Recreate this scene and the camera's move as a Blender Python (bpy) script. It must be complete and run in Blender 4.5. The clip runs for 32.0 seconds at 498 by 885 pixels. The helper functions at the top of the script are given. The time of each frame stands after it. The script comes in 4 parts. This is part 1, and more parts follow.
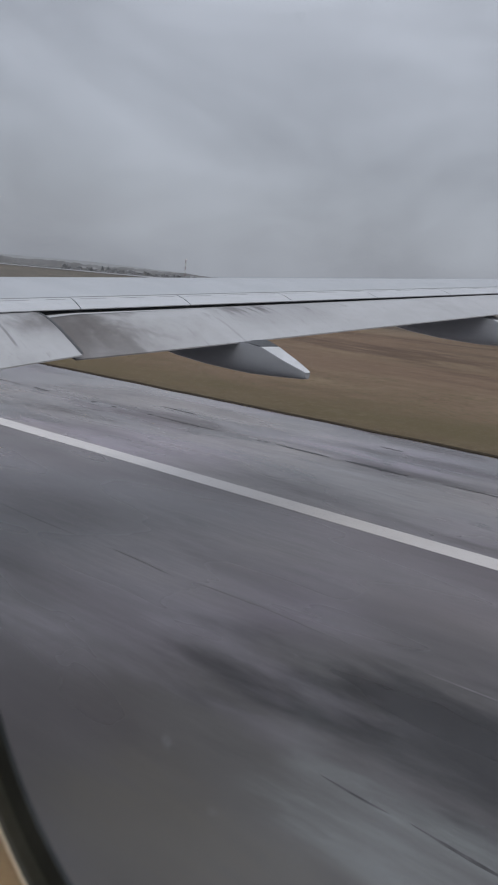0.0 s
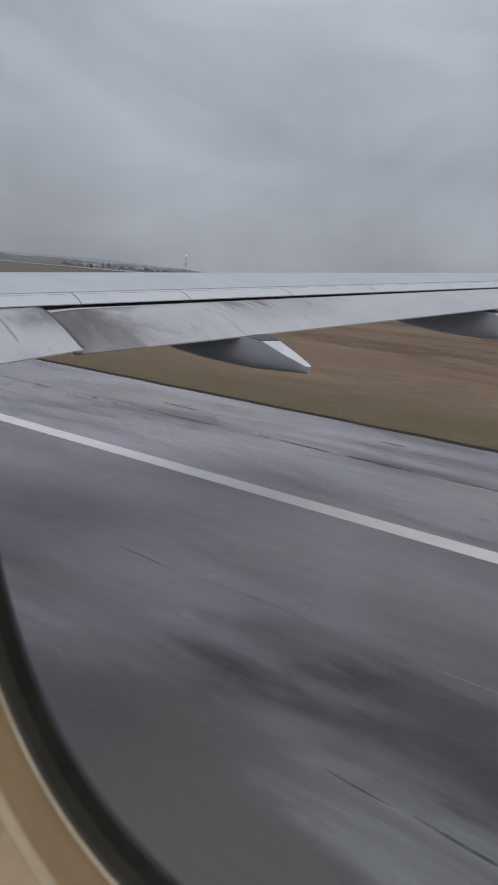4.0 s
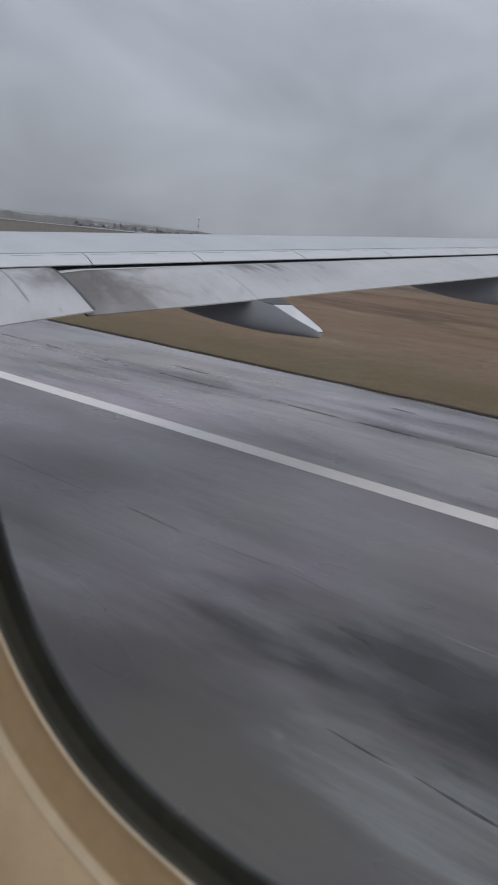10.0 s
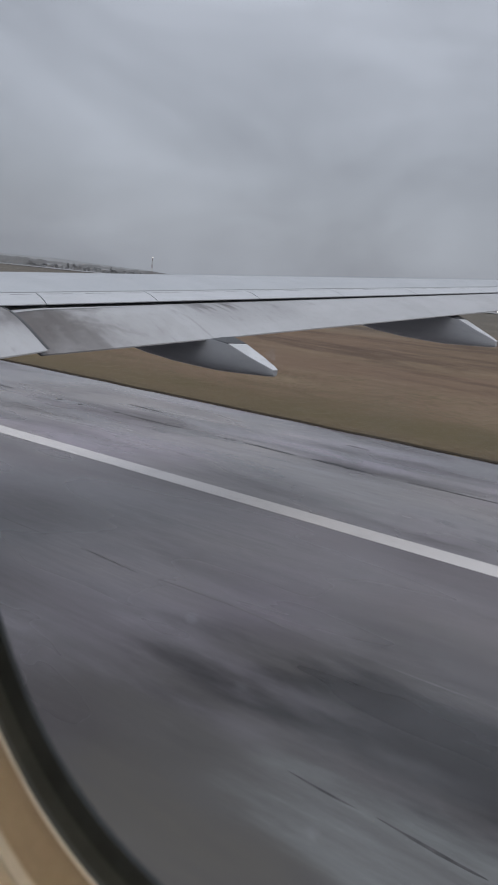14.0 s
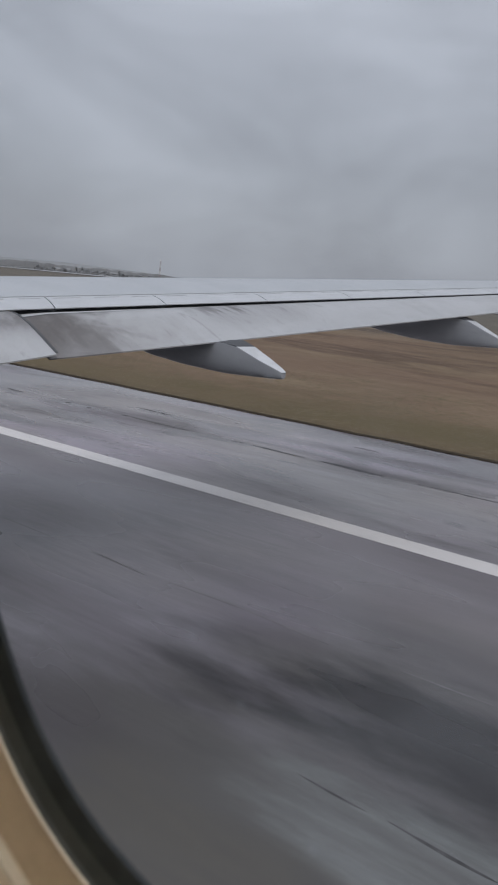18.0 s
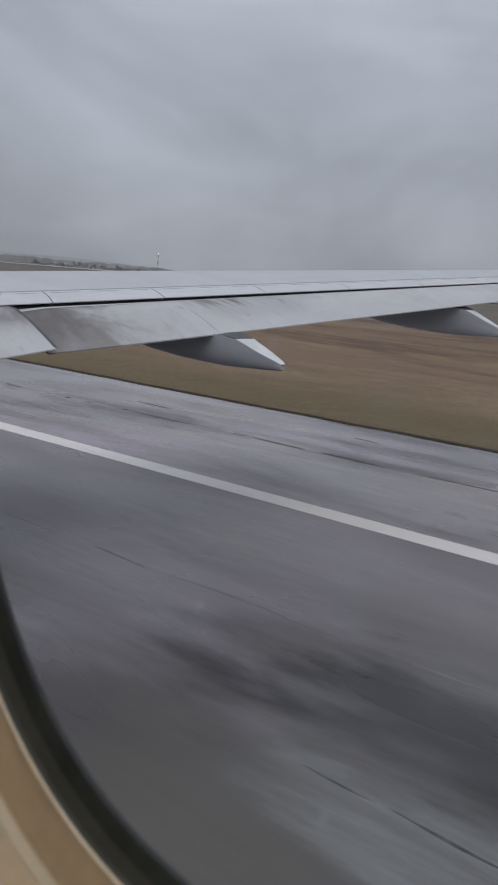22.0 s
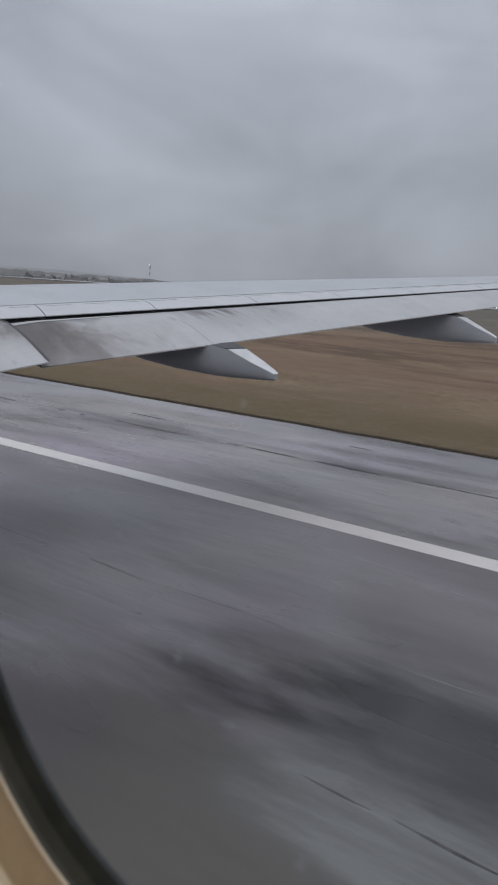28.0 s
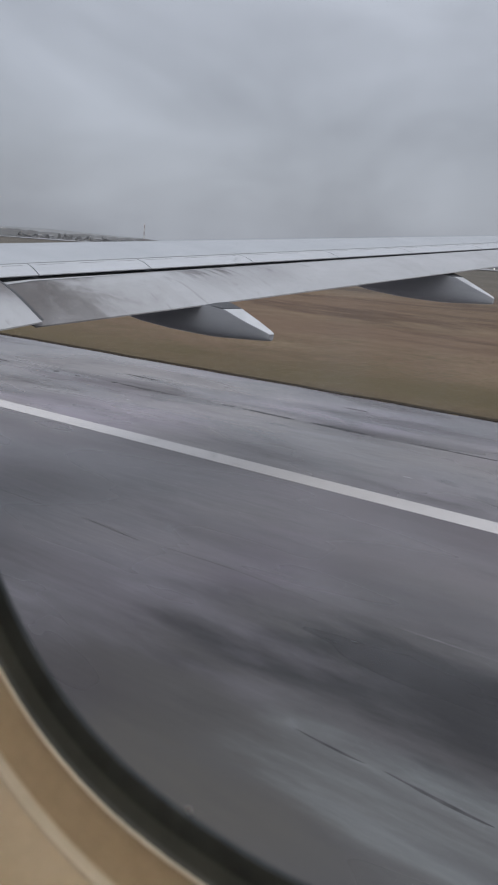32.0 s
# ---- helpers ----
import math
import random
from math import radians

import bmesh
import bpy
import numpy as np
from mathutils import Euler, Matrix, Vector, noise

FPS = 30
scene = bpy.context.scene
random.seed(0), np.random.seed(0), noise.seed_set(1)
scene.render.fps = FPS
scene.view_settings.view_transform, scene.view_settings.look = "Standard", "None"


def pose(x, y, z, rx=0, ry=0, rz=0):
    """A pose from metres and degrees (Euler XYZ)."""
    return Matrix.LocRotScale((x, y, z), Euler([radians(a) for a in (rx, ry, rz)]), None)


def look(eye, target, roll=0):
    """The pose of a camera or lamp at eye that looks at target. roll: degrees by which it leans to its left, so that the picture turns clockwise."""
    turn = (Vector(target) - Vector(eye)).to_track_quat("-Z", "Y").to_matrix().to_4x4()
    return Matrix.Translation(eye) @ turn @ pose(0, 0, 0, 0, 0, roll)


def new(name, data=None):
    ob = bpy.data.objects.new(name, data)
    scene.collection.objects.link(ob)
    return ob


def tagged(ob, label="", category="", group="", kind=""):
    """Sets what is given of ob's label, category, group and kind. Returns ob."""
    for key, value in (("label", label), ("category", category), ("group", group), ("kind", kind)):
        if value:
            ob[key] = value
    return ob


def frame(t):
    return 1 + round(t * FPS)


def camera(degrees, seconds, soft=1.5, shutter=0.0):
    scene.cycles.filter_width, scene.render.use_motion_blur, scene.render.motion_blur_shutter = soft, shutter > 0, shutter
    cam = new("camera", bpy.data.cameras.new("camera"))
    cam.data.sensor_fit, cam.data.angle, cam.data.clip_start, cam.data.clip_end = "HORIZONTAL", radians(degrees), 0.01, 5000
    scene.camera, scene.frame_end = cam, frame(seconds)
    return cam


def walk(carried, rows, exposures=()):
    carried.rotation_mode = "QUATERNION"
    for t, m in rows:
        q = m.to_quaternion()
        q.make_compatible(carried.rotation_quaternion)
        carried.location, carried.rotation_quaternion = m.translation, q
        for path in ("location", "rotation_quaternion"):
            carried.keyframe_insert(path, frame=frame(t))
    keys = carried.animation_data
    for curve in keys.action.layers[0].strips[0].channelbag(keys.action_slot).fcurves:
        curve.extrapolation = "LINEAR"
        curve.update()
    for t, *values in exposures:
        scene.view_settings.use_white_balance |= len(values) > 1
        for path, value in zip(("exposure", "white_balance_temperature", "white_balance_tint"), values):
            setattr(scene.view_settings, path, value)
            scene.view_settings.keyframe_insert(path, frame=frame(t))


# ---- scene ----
# World: x to starboard, y ahead along the runway, z up; the runway is at z = 0 and the seat by the window near x = 0.
ROWS = [
    (0, 0.0018, 0.0096, 6.5066, 78.886, -5.201, -51.932),
    (0.5, 0.0024, -0.0132, 6.5121, 78.919, -5.595, -51.274),
    (1, 0.0036, -0.0182, 6.5331, 78.665, -5.297, -50.455),
    (1.5, 0.0048, -0.0057, 6.5320, 77.217, -3.902, -49.974),
    (2, 0.0004, 0.0158, 6.4800, 75.928, -4.850, -50.612),
    (2.5, 0.0004, 0.0035, 6.4667, 76.460, -3.792, -51.584),
    (4.5, 0.0004, 0.0133, 6.4682, 78.843, -5.299, -51.950),
    (5, 0.0009, 0.0052, 6.4895, 78.838, -5.103, -52.102),
    (5.5, 0.0012, 0.0182, 6.4815, 78.749, -4.316, -51.936),
    (6, 0.0015, 0.0005, 6.4975, 78.403, -3.135, -52.375),
    (6.5, 0.0009, 0.0079, 6.4955, 78.411, -3.037, -52.402),
    (7, 0.0007, 0.0023, 6.4750, 77.959, -3.325, -51.924),
    (7.5, 0.0007, -0.0076, 6.5054, 77.676, -3.812, -51.789),
    (8, 0.0009, 0.0082, 6.4853, 77.289, -4.293, -51.431),
    (8.5, 0.0009, 0.0086, 6.4740, 77.170, -4.973, -50.899),
    (9, 0.0009, 0.0014, 6.4847, 76.465, -5.056, -51.044),
    (9.5, 0.0003, -0.0014, 6.4744, 76.237, -5.538, -51.056),
    (10, 0.0000, 0.0011, 6.4603, 75.945, -5.725, -50.976),
    (10.5, 0.0001, -0.0047, 6.4847, 76.561, -5.644, -51.081),
    (11, 0.0002, 0.0153, 6.4771, 77.631, -5.276, -51.389),
    (11.5, 0.0000, 0.0067, 6.4773, 78.226, -5.092, -51.622),
    (12, -0.0001, 0.0129, 6.4718, 78.567, -4.804, -51.984),
    (12.5, 0.0005, 0.0065, 6.4994, 78.724, -4.954, -52.528),
    (13, 0.0014, -0.0040, 6.4894, 78.564, -4.803, -53.491),
    (13.5, -0.0005, 0.0270, 6.4637, 78.870, -5.523, -53.865),
    (15.5, 0.0003, 0.0130, 6.4731, 79.132, -5.671, -55.131),
    (16, 0.0006, 0.0168, 6.4853, 79.109, -5.543, -54.941),
    (16.5, 0.0001, 0.0190, 6.4856, 79.089, -5.385, -54.342),
    (17, -0.0003, 0.0303, 6.4747, 79.158, -5.529, -53.873),
    (17.5, -0.0002, 0.0329, 6.4632, 79.345, -5.532, -53.755),
    (18, -0.0001, 0.0224, 6.4688, 79.166, -5.415, -53.735),
    (18.5, 0.0001, 0.0162, 6.4811, 78.857, -5.110, -53.860),
    (19, 0.0003, 0.0167, 6.4784, 78.543, -4.901, -53.871),
    (19.5, 0.0004, 0.0128, 6.4873, 78.195, -4.847, -53.905),
    (20, 0.0005, 0.0044, 6.4857, 78.073, -4.456, -53.785),
    (20.5, 0.0004, 0.0152, 6.4785, 78.051, -4.438, -53.772),
    (21, 0.0004, 0.0073, 6.4826, 78.080, -4.315, -53.759),
    (21.5, -0.0000, 0.0269, 6.4658, 78.254, -4.283, -53.813),
    (22, -0.0005, 0.0233, 6.4622, 78.633, -4.729, -53.864),
    (22.5, 0.0000, 0.0248, 6.4705, 78.609, -4.662, -53.907),
    (23, 0.0008, 0.0114, 6.4853, 78.572, -4.429, -54.007),
    (23.5, 0.0005, 0.0144, 6.4747, 78.565, -3.987, -54.002),
    (24, 0.0004, 0.0083, 6.4754, 78.474, -3.202, -53.870),
    (24.5, 0.0005, -0.0031, 6.4856, 78.203, -3.039, -53.892),
    (25, 0.0006, 0.0022, 6.4855, 78.408, -2.999, -53.948),
    (25.5, -0.0005, 0.0260, 6.4629, 78.836, -3.285, -53.914),
    (27.5, -0.0008, 0.0363, 6.4651, 79.534, -4.178, -54.175),
    (28, 0.0001, 0.0180, 6.4756, 79.359, -3.875, -54.429),
    (28.5, 0.0002, 0.0265, 6.4751, 79.282, -3.714, -54.542),
    (29, 0.0005, 0.0183, 6.4782, 78.946, -3.026, -54.601),
    (29.5, 0.0003, 0.0242, 6.4727, 78.797, -2.947, -54.539),
    (30, 0.0000, 0.0232, 6.4718, 78.562, -3.501, -54.506),
    (30.5, 0.0004, 0.0154, 6.4725, 77.924, -3.828, -54.587),
    (31, 0.0004, 0.0142, 6.4755, 77.475, -3.407, -54.730),
    (31.5, -0.0008, 0.0180, 6.4409, 76.914, -4.004, -54.753),
    (32, -0.0006, 0.0143, 6.4499, 76.606, -3.999, -54.741),
]
cam = camera(35.2, 32.0, soft=2.0)
# a phone's small aperture, focused far out, leaves the window frame and the drops on the pane soft
cam.data.dof.use_dof, cam.data.dof.focus_distance, cam.data.dof.aperture_fstop = True, 22.0, 30.0
walk(cam, [(t, pose(x, y, z, rx, ry, rz)) for t, x, y, z, rx, ry, rz in ROWS], exposures=((0, 0.0), (28, 0.0), (30, 0.1), (31, 0.15), (32, 0.12)))

# ---- light: a full overcast, brighter overhead than at the horizon ----
world = bpy.data.worlds.new("overcast")
scene.world = world
world.use_nodes = True
wn, wl = world.node_tree.nodes, world.node_tree.links
wn.clear()


def wnode(kind, **values):
    n = wn.new(kind)
    for k, v in values.items():
        n.inputs[k].default_value = v
    return n


w_out, w_bg, w_add = wn.new("ShaderNodeOutputWorld"), wn.new("ShaderNodeBackground"), wn.new("ShaderNodeAddShader")
sky = wn.new("ShaderNodeTexSky")
sky.sky_type, sky.sun_disc = "NISHITA", False
sky.sun_elevation, sky.sun_rotation, sky.dust_density = radians(40), radians(200), 6.0
sky_bg = wnode("ShaderNodeBackground", Strength=0.012)
wl.new(sky.outputs[0], sky_bg.inputs[0])
coord = wn.new("ShaderNodeTexCoord")
stretch = wn.new("ShaderNodeMapping")
stretch.inputs["Scale"].default_value = (2.2, 2.2, 4.6)
stretch.inputs["Rotation"].default_value = (0.0, radians(8), radians(20))
wl.new(coord.outputs["Generated"], stretch.inputs[0])
cloud = wnode("ShaderNodeTexNoise", Scale=1.35, Detail=6.0, Roughness=0.52, Distortion=0.35)
wl.new(stretch.outputs[0], cloud.inputs["Vector"])
cloud_ramp = wn.new("ShaderNodeValToRGB")
cloud_ramp.color_ramp.elements[0].position, cloud_ramp.color_ramp.elements[0].color = 0.33, (0.304, 0.324, 0.368, 1)
cloud_ramp.color_ramp.elements[1].position, cloud_ramp.color_ramp.elements[1].color = 0.68, (0.437, 0.468, 0.530, 1)
wl.new(cloud.outputs["Fac"], cloud_ramp.inputs[0])
split = wn.new("ShaderNodeSeparateXYZ")
wl.new(coord.outputs["Generated"], split.inputs[0])
rise = wn.new("ShaderNodeValToRGB")
rise.color_ramp.elements[0].position, rise.color_ramp.elements[0].color = 0.0, (0.78, 0.78, 0.78, 1)
rise.color_ramp.elements[1].position, rise.color_ramp.elements[1].color = 1.0, (2.6, 2.6, 2.6, 1)
for place, v in ((0.06, 0.86), (0.3, 1.05)):
    e = rise.color_ramp.elements.new(place)
    e.color = (v, v, v, 1)
wl.new(split.outputs["Z"], rise.inputs[0])
lit = wn.new("ShaderNodeMix")
lit.data_type, lit.blend_type = "RGBA", "MULTIPLY"
lit.inputs[0].default_value = 1.0
wl.new(cloud_ramp.outputs[0], lit.inputs[6])
wl.new(rise.outputs[0], lit.inputs[7])
wl.new(lit.outputs[2], w_bg.inputs[0])
w_bg.inputs[1].default_value = 1.0
wl.new(w_bg.outputs[0], w_add.inputs[0])
wl.new(sky_bg.outputs[0], w_add.inputs[1])
wl.new(w_add.outputs[0], w_out.inputs[0])

sun = new("sun", bpy.data.lights.new("sun", "SUN"))
sun.data.energy, sun.data.angle, sun.data.color = 0.7, radians(30), (1.0, 0.97, 0.93)
sun.matrix_world = look((0, 0, 60), (26, 30, 0))


# ---- materials ----
class Mat:
    """A small builder of node materials."""

    def __init__(self, name):
        self.m = bpy.data.materials.new(name)
        self.m.use_nodes = True
        self.n, self.l = self.m.node_tree.nodes, self.m.node_tree.links
        self.b = self.n["Principled BSDF"]
        self.co = self.n.new("ShaderNodeTexCoord")

    def set(self, **values):
        for k, v in values.items():
            self.b.inputs[k.replace("_", " ")].default_value = v
        return self

    def noise(self, scale, stretch=(1, 1, 1), detail=4.0, rough=0.55, lo=0.35, hi=0.65, shift=(0, 0, 0), distort=0.0):
        mp = self.n.new("ShaderNodeMapping")
        mp.inputs["Scale"].default_value, mp.inputs["Location"].default_value = stretch, shift
        self.l.new(self.co.outputs["Object"], mp.inputs[0])
        t = self.n.new("ShaderNodeTexNoise")
        t.inputs["Scale"].default_value, t.inputs["Detail"].default_value = scale, detail
        t.inputs["Roughness"].default_value, t.inputs["Distortion"].default_value = rough, distort
        self.l.new(mp.outputs[0], t.inputs["Vector"])
        return self.ramp(t.outputs["Fac"], lo, hi)

    def axis(self, which, lo, hi):
        s = self.n.new("ShaderNodeSeparateXYZ")
        self.l.new(self.co.outputs["Object"], s.inputs[0])
        return self.ramp(s.outputs[which], lo, hi)

    def ramp(self, socket, lo, hi):
        r = self.n.new("ShaderNodeMapRange")
        r.interpolation_type = "SMOOTHSTEP"
        r.inputs["From Min"].default_value, r.inputs["From Max"].default_value = lo, hi
        self.l.new(socket, r.inputs["Value"])
        return r.outputs[0]

    def math(self, op, a, b):
        n = self.n.new("ShaderNodeMath")
        n.operation = op
        for i, v in enumerate((a, b)):
            if isinstance(v, (int, float)):
                n.inputs[i].default_value = v
            else:
                self.l.new(v, n.inputs[i])
        return n.outputs[0]

    def mix(self, fac, a, b):
        n = self.n.new("ShaderNodeMix")
        n.data_type = "RGBA"
        if isinstance(fac, (int, float)):
            n.inputs[0].default_value = fac
        else:
            self.l.new(fac, n.inputs[0])
        for i, v in ((6, a), (7, b)):
            if isinstance(v, tuple):
                n.inputs[i].default_value = (*v, 1)
            else:
                self.l.new(v, n.inputs[i])
        return n.outputs[2]

    def colour(self, socket):
        self.l.new(socket, self.b.inputs["Base Color"])
        return self

    def rough(self, socket, lo, hi):
        r = self.n.new("ShaderNodeMapRange")
        r.inputs["To Min"].default_value, r.inputs["To Max"].default_value = lo, hi
        self.l.new(socket, r.inputs["Value"])
        self.l.new(r.outputs[0], self.b.inputs["Roughness"])
        return self

    def bump(self, socket, strength, distance):
        n = self.n.new("ShaderNodeBump")
        n.inputs["Strength"].default_value, n.inputs["Distance"].default_value = strength, distance
        self.l.new(socket, n.inputs["Height"])
        self.l.new(n.outputs[0], self.b.inputs["Normal"])
        return self


def asphalt(name, base, wet, rubber, film=(0.46, 0.08, 0.06)):
    """Wet paving, worn and stained in long runs along the runway."""
    m = Mat(name)

    def times(*v):
        out = v[0]
        for k_ in v[1:]:
            out = m.math("MULTIPLY", out, k_)
        return out

    def blot(cx, cy, rx, ry, seed):
        """A ragged-edged patch lying along the runway."""
        p_ = m.n.new("ShaderNodeSeparateXYZ")
        m.l.new(m.co.outputs["Object"], p_.inputs[0])
        u_ = m.math("DIVIDE", m.math("SUBTRACT", p_.outputs["X"], cx), rx)
        v_ = m.math("DIVIDE", m.math("SUBTRACT", p_.outputs["Y"], cy), ry)
        d_ = m.math("SQRT", m.math("ADD", times(u_, u_), times(v_, v_)), 0.0)
        edge = m.math("SUBTRACT", m.noise(0.75, (1, 0.30, 1), 5, 0.6, 0.2, 0.8, (seed, seed * 2.0, 0), 0.2), 0.5)
        return m.math("SUBTRACT", 1.0, m.ramp(m.math("ADD", d_, times(edge, 0.9)), 0.35, 1.15))

    big = m.noise(0.075, (1, 0.5, 1), 5, 0.62, 0.40, 0.62)
    mid = m.noise(0.34, (1, 0.25, 1), 4, 0.55, 0.42, 0.70, (7, 3, 0), 0.1)
    stain = m.noise(0.22, (1, 0.22, 1), 5, 0.6, 0.51, 0.66, (31, 17, 0), 0.15)
    streak = m.noise(0.9, (1, 0.10, 1), 5, 0.6, 0.42, 0.74, (3, 9, 0))
    tint = m.noise(0.19, (1, 0.5, 1), 3, 0.5, 0.36, 0.60, (51, 7, 0))
    grit = m.noise(7.0, (1, 0.10, 1), 4, 0.62, 0.3, 0.7)
    cool = (base[0] * 1.03, base[1] * 0.93, base[2] * 1.08)
    warm = (base[0] * 1.02, base[1] * 1.00, base[2] * 0.91)
    c = m.mix(tint, cool, warm)
    c = m.mix(times(big, 0.45), c, tuple(v * 0.66 for v in base))
    c = m.mix(times(mid, 0.40), c, tuple(v * 0.58 for v in base))
    c = m.mix(times(stain, 0.55), c, tuple(v * 0.40 for v in base))
    murk = m.noise(0.42, (1, 0.55, 1), 4, 0.55, 0.22, 0.86, (61, 33, 0))
    c = m.mix(times(murk, 0.42), c, tuple(v * 0.45 for v in base))
    c = m.mix(times(streak, 0.26), c, tuple(v * 1.45 for v in base))
    if rubber:
        soot = m.noise(0.42, (1, 0.16, 1), 5, 0.60, 0.12, 0.60, (1, 5, 0), 0.1)
        # tyre rubber laid down along the wheel tracks
        tyre = m.math("SUBTRACT", 1.0, m.axis("X", 9.0, 15.0))
        c = m.mix(times(tyre, soot, 0.42), c, (0.020, 0.020, 0.021))
        c = m.mix(times(m.math("SUBTRACT", 1.0, m.axis("X", 8.0, 11.5)), 0.6), c, m.mix(tint, (0.075, 0.070, 0.068), (0.066, 0.062, 0.054)))
        # dark part of the pane's reflection, painted onto the paving
        pane_dark = blot(10.7, 2.2, 2.2, 7.0, 3.0)
        c = m.mix(times(pane_dark, 0.82), c, (0.010, 0.010, 0.011))
        # the pane's reflection painted on the paving: pale, brownish and purplish patches
        fleck = m.noise(1.3, (1, 0.12, 1), 5, 0.65, 0.30, 0.70, (13, 2, 0), 0.2)
        c = m.mix(times(blot(8.2, 2.6, 1.15, 3.2, 8.0), m.math("ADD", 0.22, times(fleck, 0.78)), 0.85), c, (0.196, 0.206, 0.202))
        c = m.mix(times(blot(6.4, 5.4, 1.3, 2.6, 5.0), 0.60), c, (0.082, 0.071, 0.055))
        c = m.mix(times(blot(11.0, 14.0, 3.8, 7.5, 21.0), 0.70), c, (0.186, 0.170, 0.192))
        # paving paler towards the edge line, and along one long run
        c = m.mix(times(m.axis("X", 12.6, 18.5), 0.62), c, m.mix(times(mid, 0.8), (0.182, 0.154, 0.166), (0.124, 0.105, 0.114)))
        pale_run = blot(13.8, 18.0, 4.4, 8.5, 27.0)
        c = m.mix(times(pale_run, 0.65), c, (0.172, 0.154, 0.163))
        c = m.mix(times(m.math("SUBTRACT", 1.0, m.axis("X", 12.62, 12.72)), 0.07), c, (0.03, 0.03, 0.03))
    # old damp patches with soft ragged edges, and puddles lying between them
    damp = m.noise(0.30, (1, 0.20, 1), 5, 0.58, 0.47, 0.68 if rubber else 0.62, (71, 13, 0), 0.1 if rubber else 0.4)
    if rubber:
        damp = times(damp, m.math("SUBTRACT", 1.0, times(pale_run, 0.9)))
    scab = m.noise(0.62, (1, 0.22, 1), 5, 0.58, 0.56, 0.74, (23, 41, 0), 0.15)
    c = m.mix(times(damp, 0.38 if rubber else 0.70), c, tuple(v * 0.40 for v in base))
    c = m.mix(times(scab, 0.36), c, tuple(v * 0.34 for v in base))
    if not rubber:
        # ragged stains and scuffs
        ragged = m.noise(0.30, (1, 0.42, 1), 8, 0.68, 0.545, 0.63, (3, 29, 0), 1.1)
        flaky = m.noise(0.95, (1, 0.45, 1), 8, 0.70, 0.58, 0.68, (43, 11, 0), 0.9)
        c = m.mix(times(ragged, 0.62), c, tuple(v * 0.36 for v in base))
        c = m.mix(times(flaky, 0.50), c, tuple(v * 0.42 for v in base))
    c = m.mix(times(grit, 0.24), c, tuple(v * 0.34 for v in base))
    m.colour(c)
    pool = m.noise(0.17, (1, 0.45, 1), 3, 0.5, 0.34, 0.66, (11, 2, 0), 0.1)
    puddle = m.noise(0.26, (1, 0.22, 1), 4, 0.55, 0.46, 0.66, (5, 63, 0), 0.3)
    pool = times(pool, m.math("SUBTRACT", 1.0, times(puddle, 0.85)))
    m.rough(pool, wet[0], wet[1])
    shine = m.math("SUBTRACT", m.math("ADD", film[0], times(puddle, film[1])), times(damp, film[2]))
    if rubber:
        shine = m.math("SUBTRACT", shine, times(pane_dark, 0.28))
    m.l.new(shine, m.b.inputs["Specular IOR Level"])
    return m.m


M = {}
M["runway"] = asphalt("wet_runway_asphalt", (0.128, 0.117, 0.123), (0.20, 0.46), True)
M["shoulder"] = asphalt("wet_shoulder_asphalt", (0.245, 0.221, 0.230), (0.10, 0.38), False, (0.48, 0.42, 0.44))
M["taxi"] = asphalt("pale_taxiway_concrete", (0.36, 0.355, 0.35), (0.3, 0.6), False)

p = Mat("runway_paint")
wear = p.noise(2.2, (1, 0.3, 1), 6, 0.65, 0.52, 0.74)
p.colour(p.mix(p.math("MULTIPLY", wear, 0.45), (0.560, 0.532, 0.518), (0.33, 0.314, 0.308))).set(Roughness=0.5)
M["paint"] = p.m
p = Mat("worn_yellow_paint")
p.colour(p.mix(p.noise(2.0, (1, 1, 1), 5, 0.6, 0.4, 0.7), (0.5, 0.42, 0.22), (0.3, 0.27, 0.2))).set(Roughness=0.55)
M["yellow_paint"] = p.m
p = Mat("pale_paving_seam")
p.colour(p.mix(p.noise(1.2), (0.150, 0.140, 0.145), (0.112, 0.104, 0.108))).set(Roughness=0.5)
M["paving_seam"] = p.m
p = Mat("tar_seal")
p.colour(p.mix(p.noise(3.0), (0.045, 0.044, 0.045), (0.085, 0.082, 0.084))).set(Roughness=0.65, Specular_IOR_Level=0.2)
M["tar"] = p.m
p = Mat("pale_washed_gravel")
p.colour(p.mix(p.noise(3.0, (1, 1, 1), 6, 0.7), (0.46, 0.46, 0.44), (0.30, 0.30, 0.28))).set(Roughness=0.9)
p.bump(p.noise(14.0), 0.6, 0.02)
M["gravel"] = p.m

g = Mat("winter_grass")
near = g.math("SUBTRACT", 1.0, g.axis("X", 39.0, 49.0))
tuft = g.noise(0.9, (0.8, 0.5, 1), 6, 0.68, 0.25, 0.75)
band = g.noise(0.034, (1.0, 0.45, 1), 7, 0.66, 0.45, 0.60, (2, 0, 0), 1.0)
mottle = g.noise(0.16, (1.0, 0.55, 1), 6, 0.66, 0.40, 0.64, (17, 6, 0), 0.8)
moss = g.noise(0.11, (1.0, 0.5, 1), 6, 0.64, 0.44, 0.66, (37, 21, 0), 0.6)
pale = g.noise(0.09, (1.0, 0.35, 1), 6, 0.62, 0.42, 0.68, (9, 4, 0), 0.5)
far_heath = g.axis("X", 50.0, 70.0)
c = g.mix(tuft, (0.192, 0.132, 0.090), (0.160, 0.108, 0.074))
c = g.mix(g.math("MULTIPLY", pale, 0.55), c, (0.228, 0.176, 0.112))
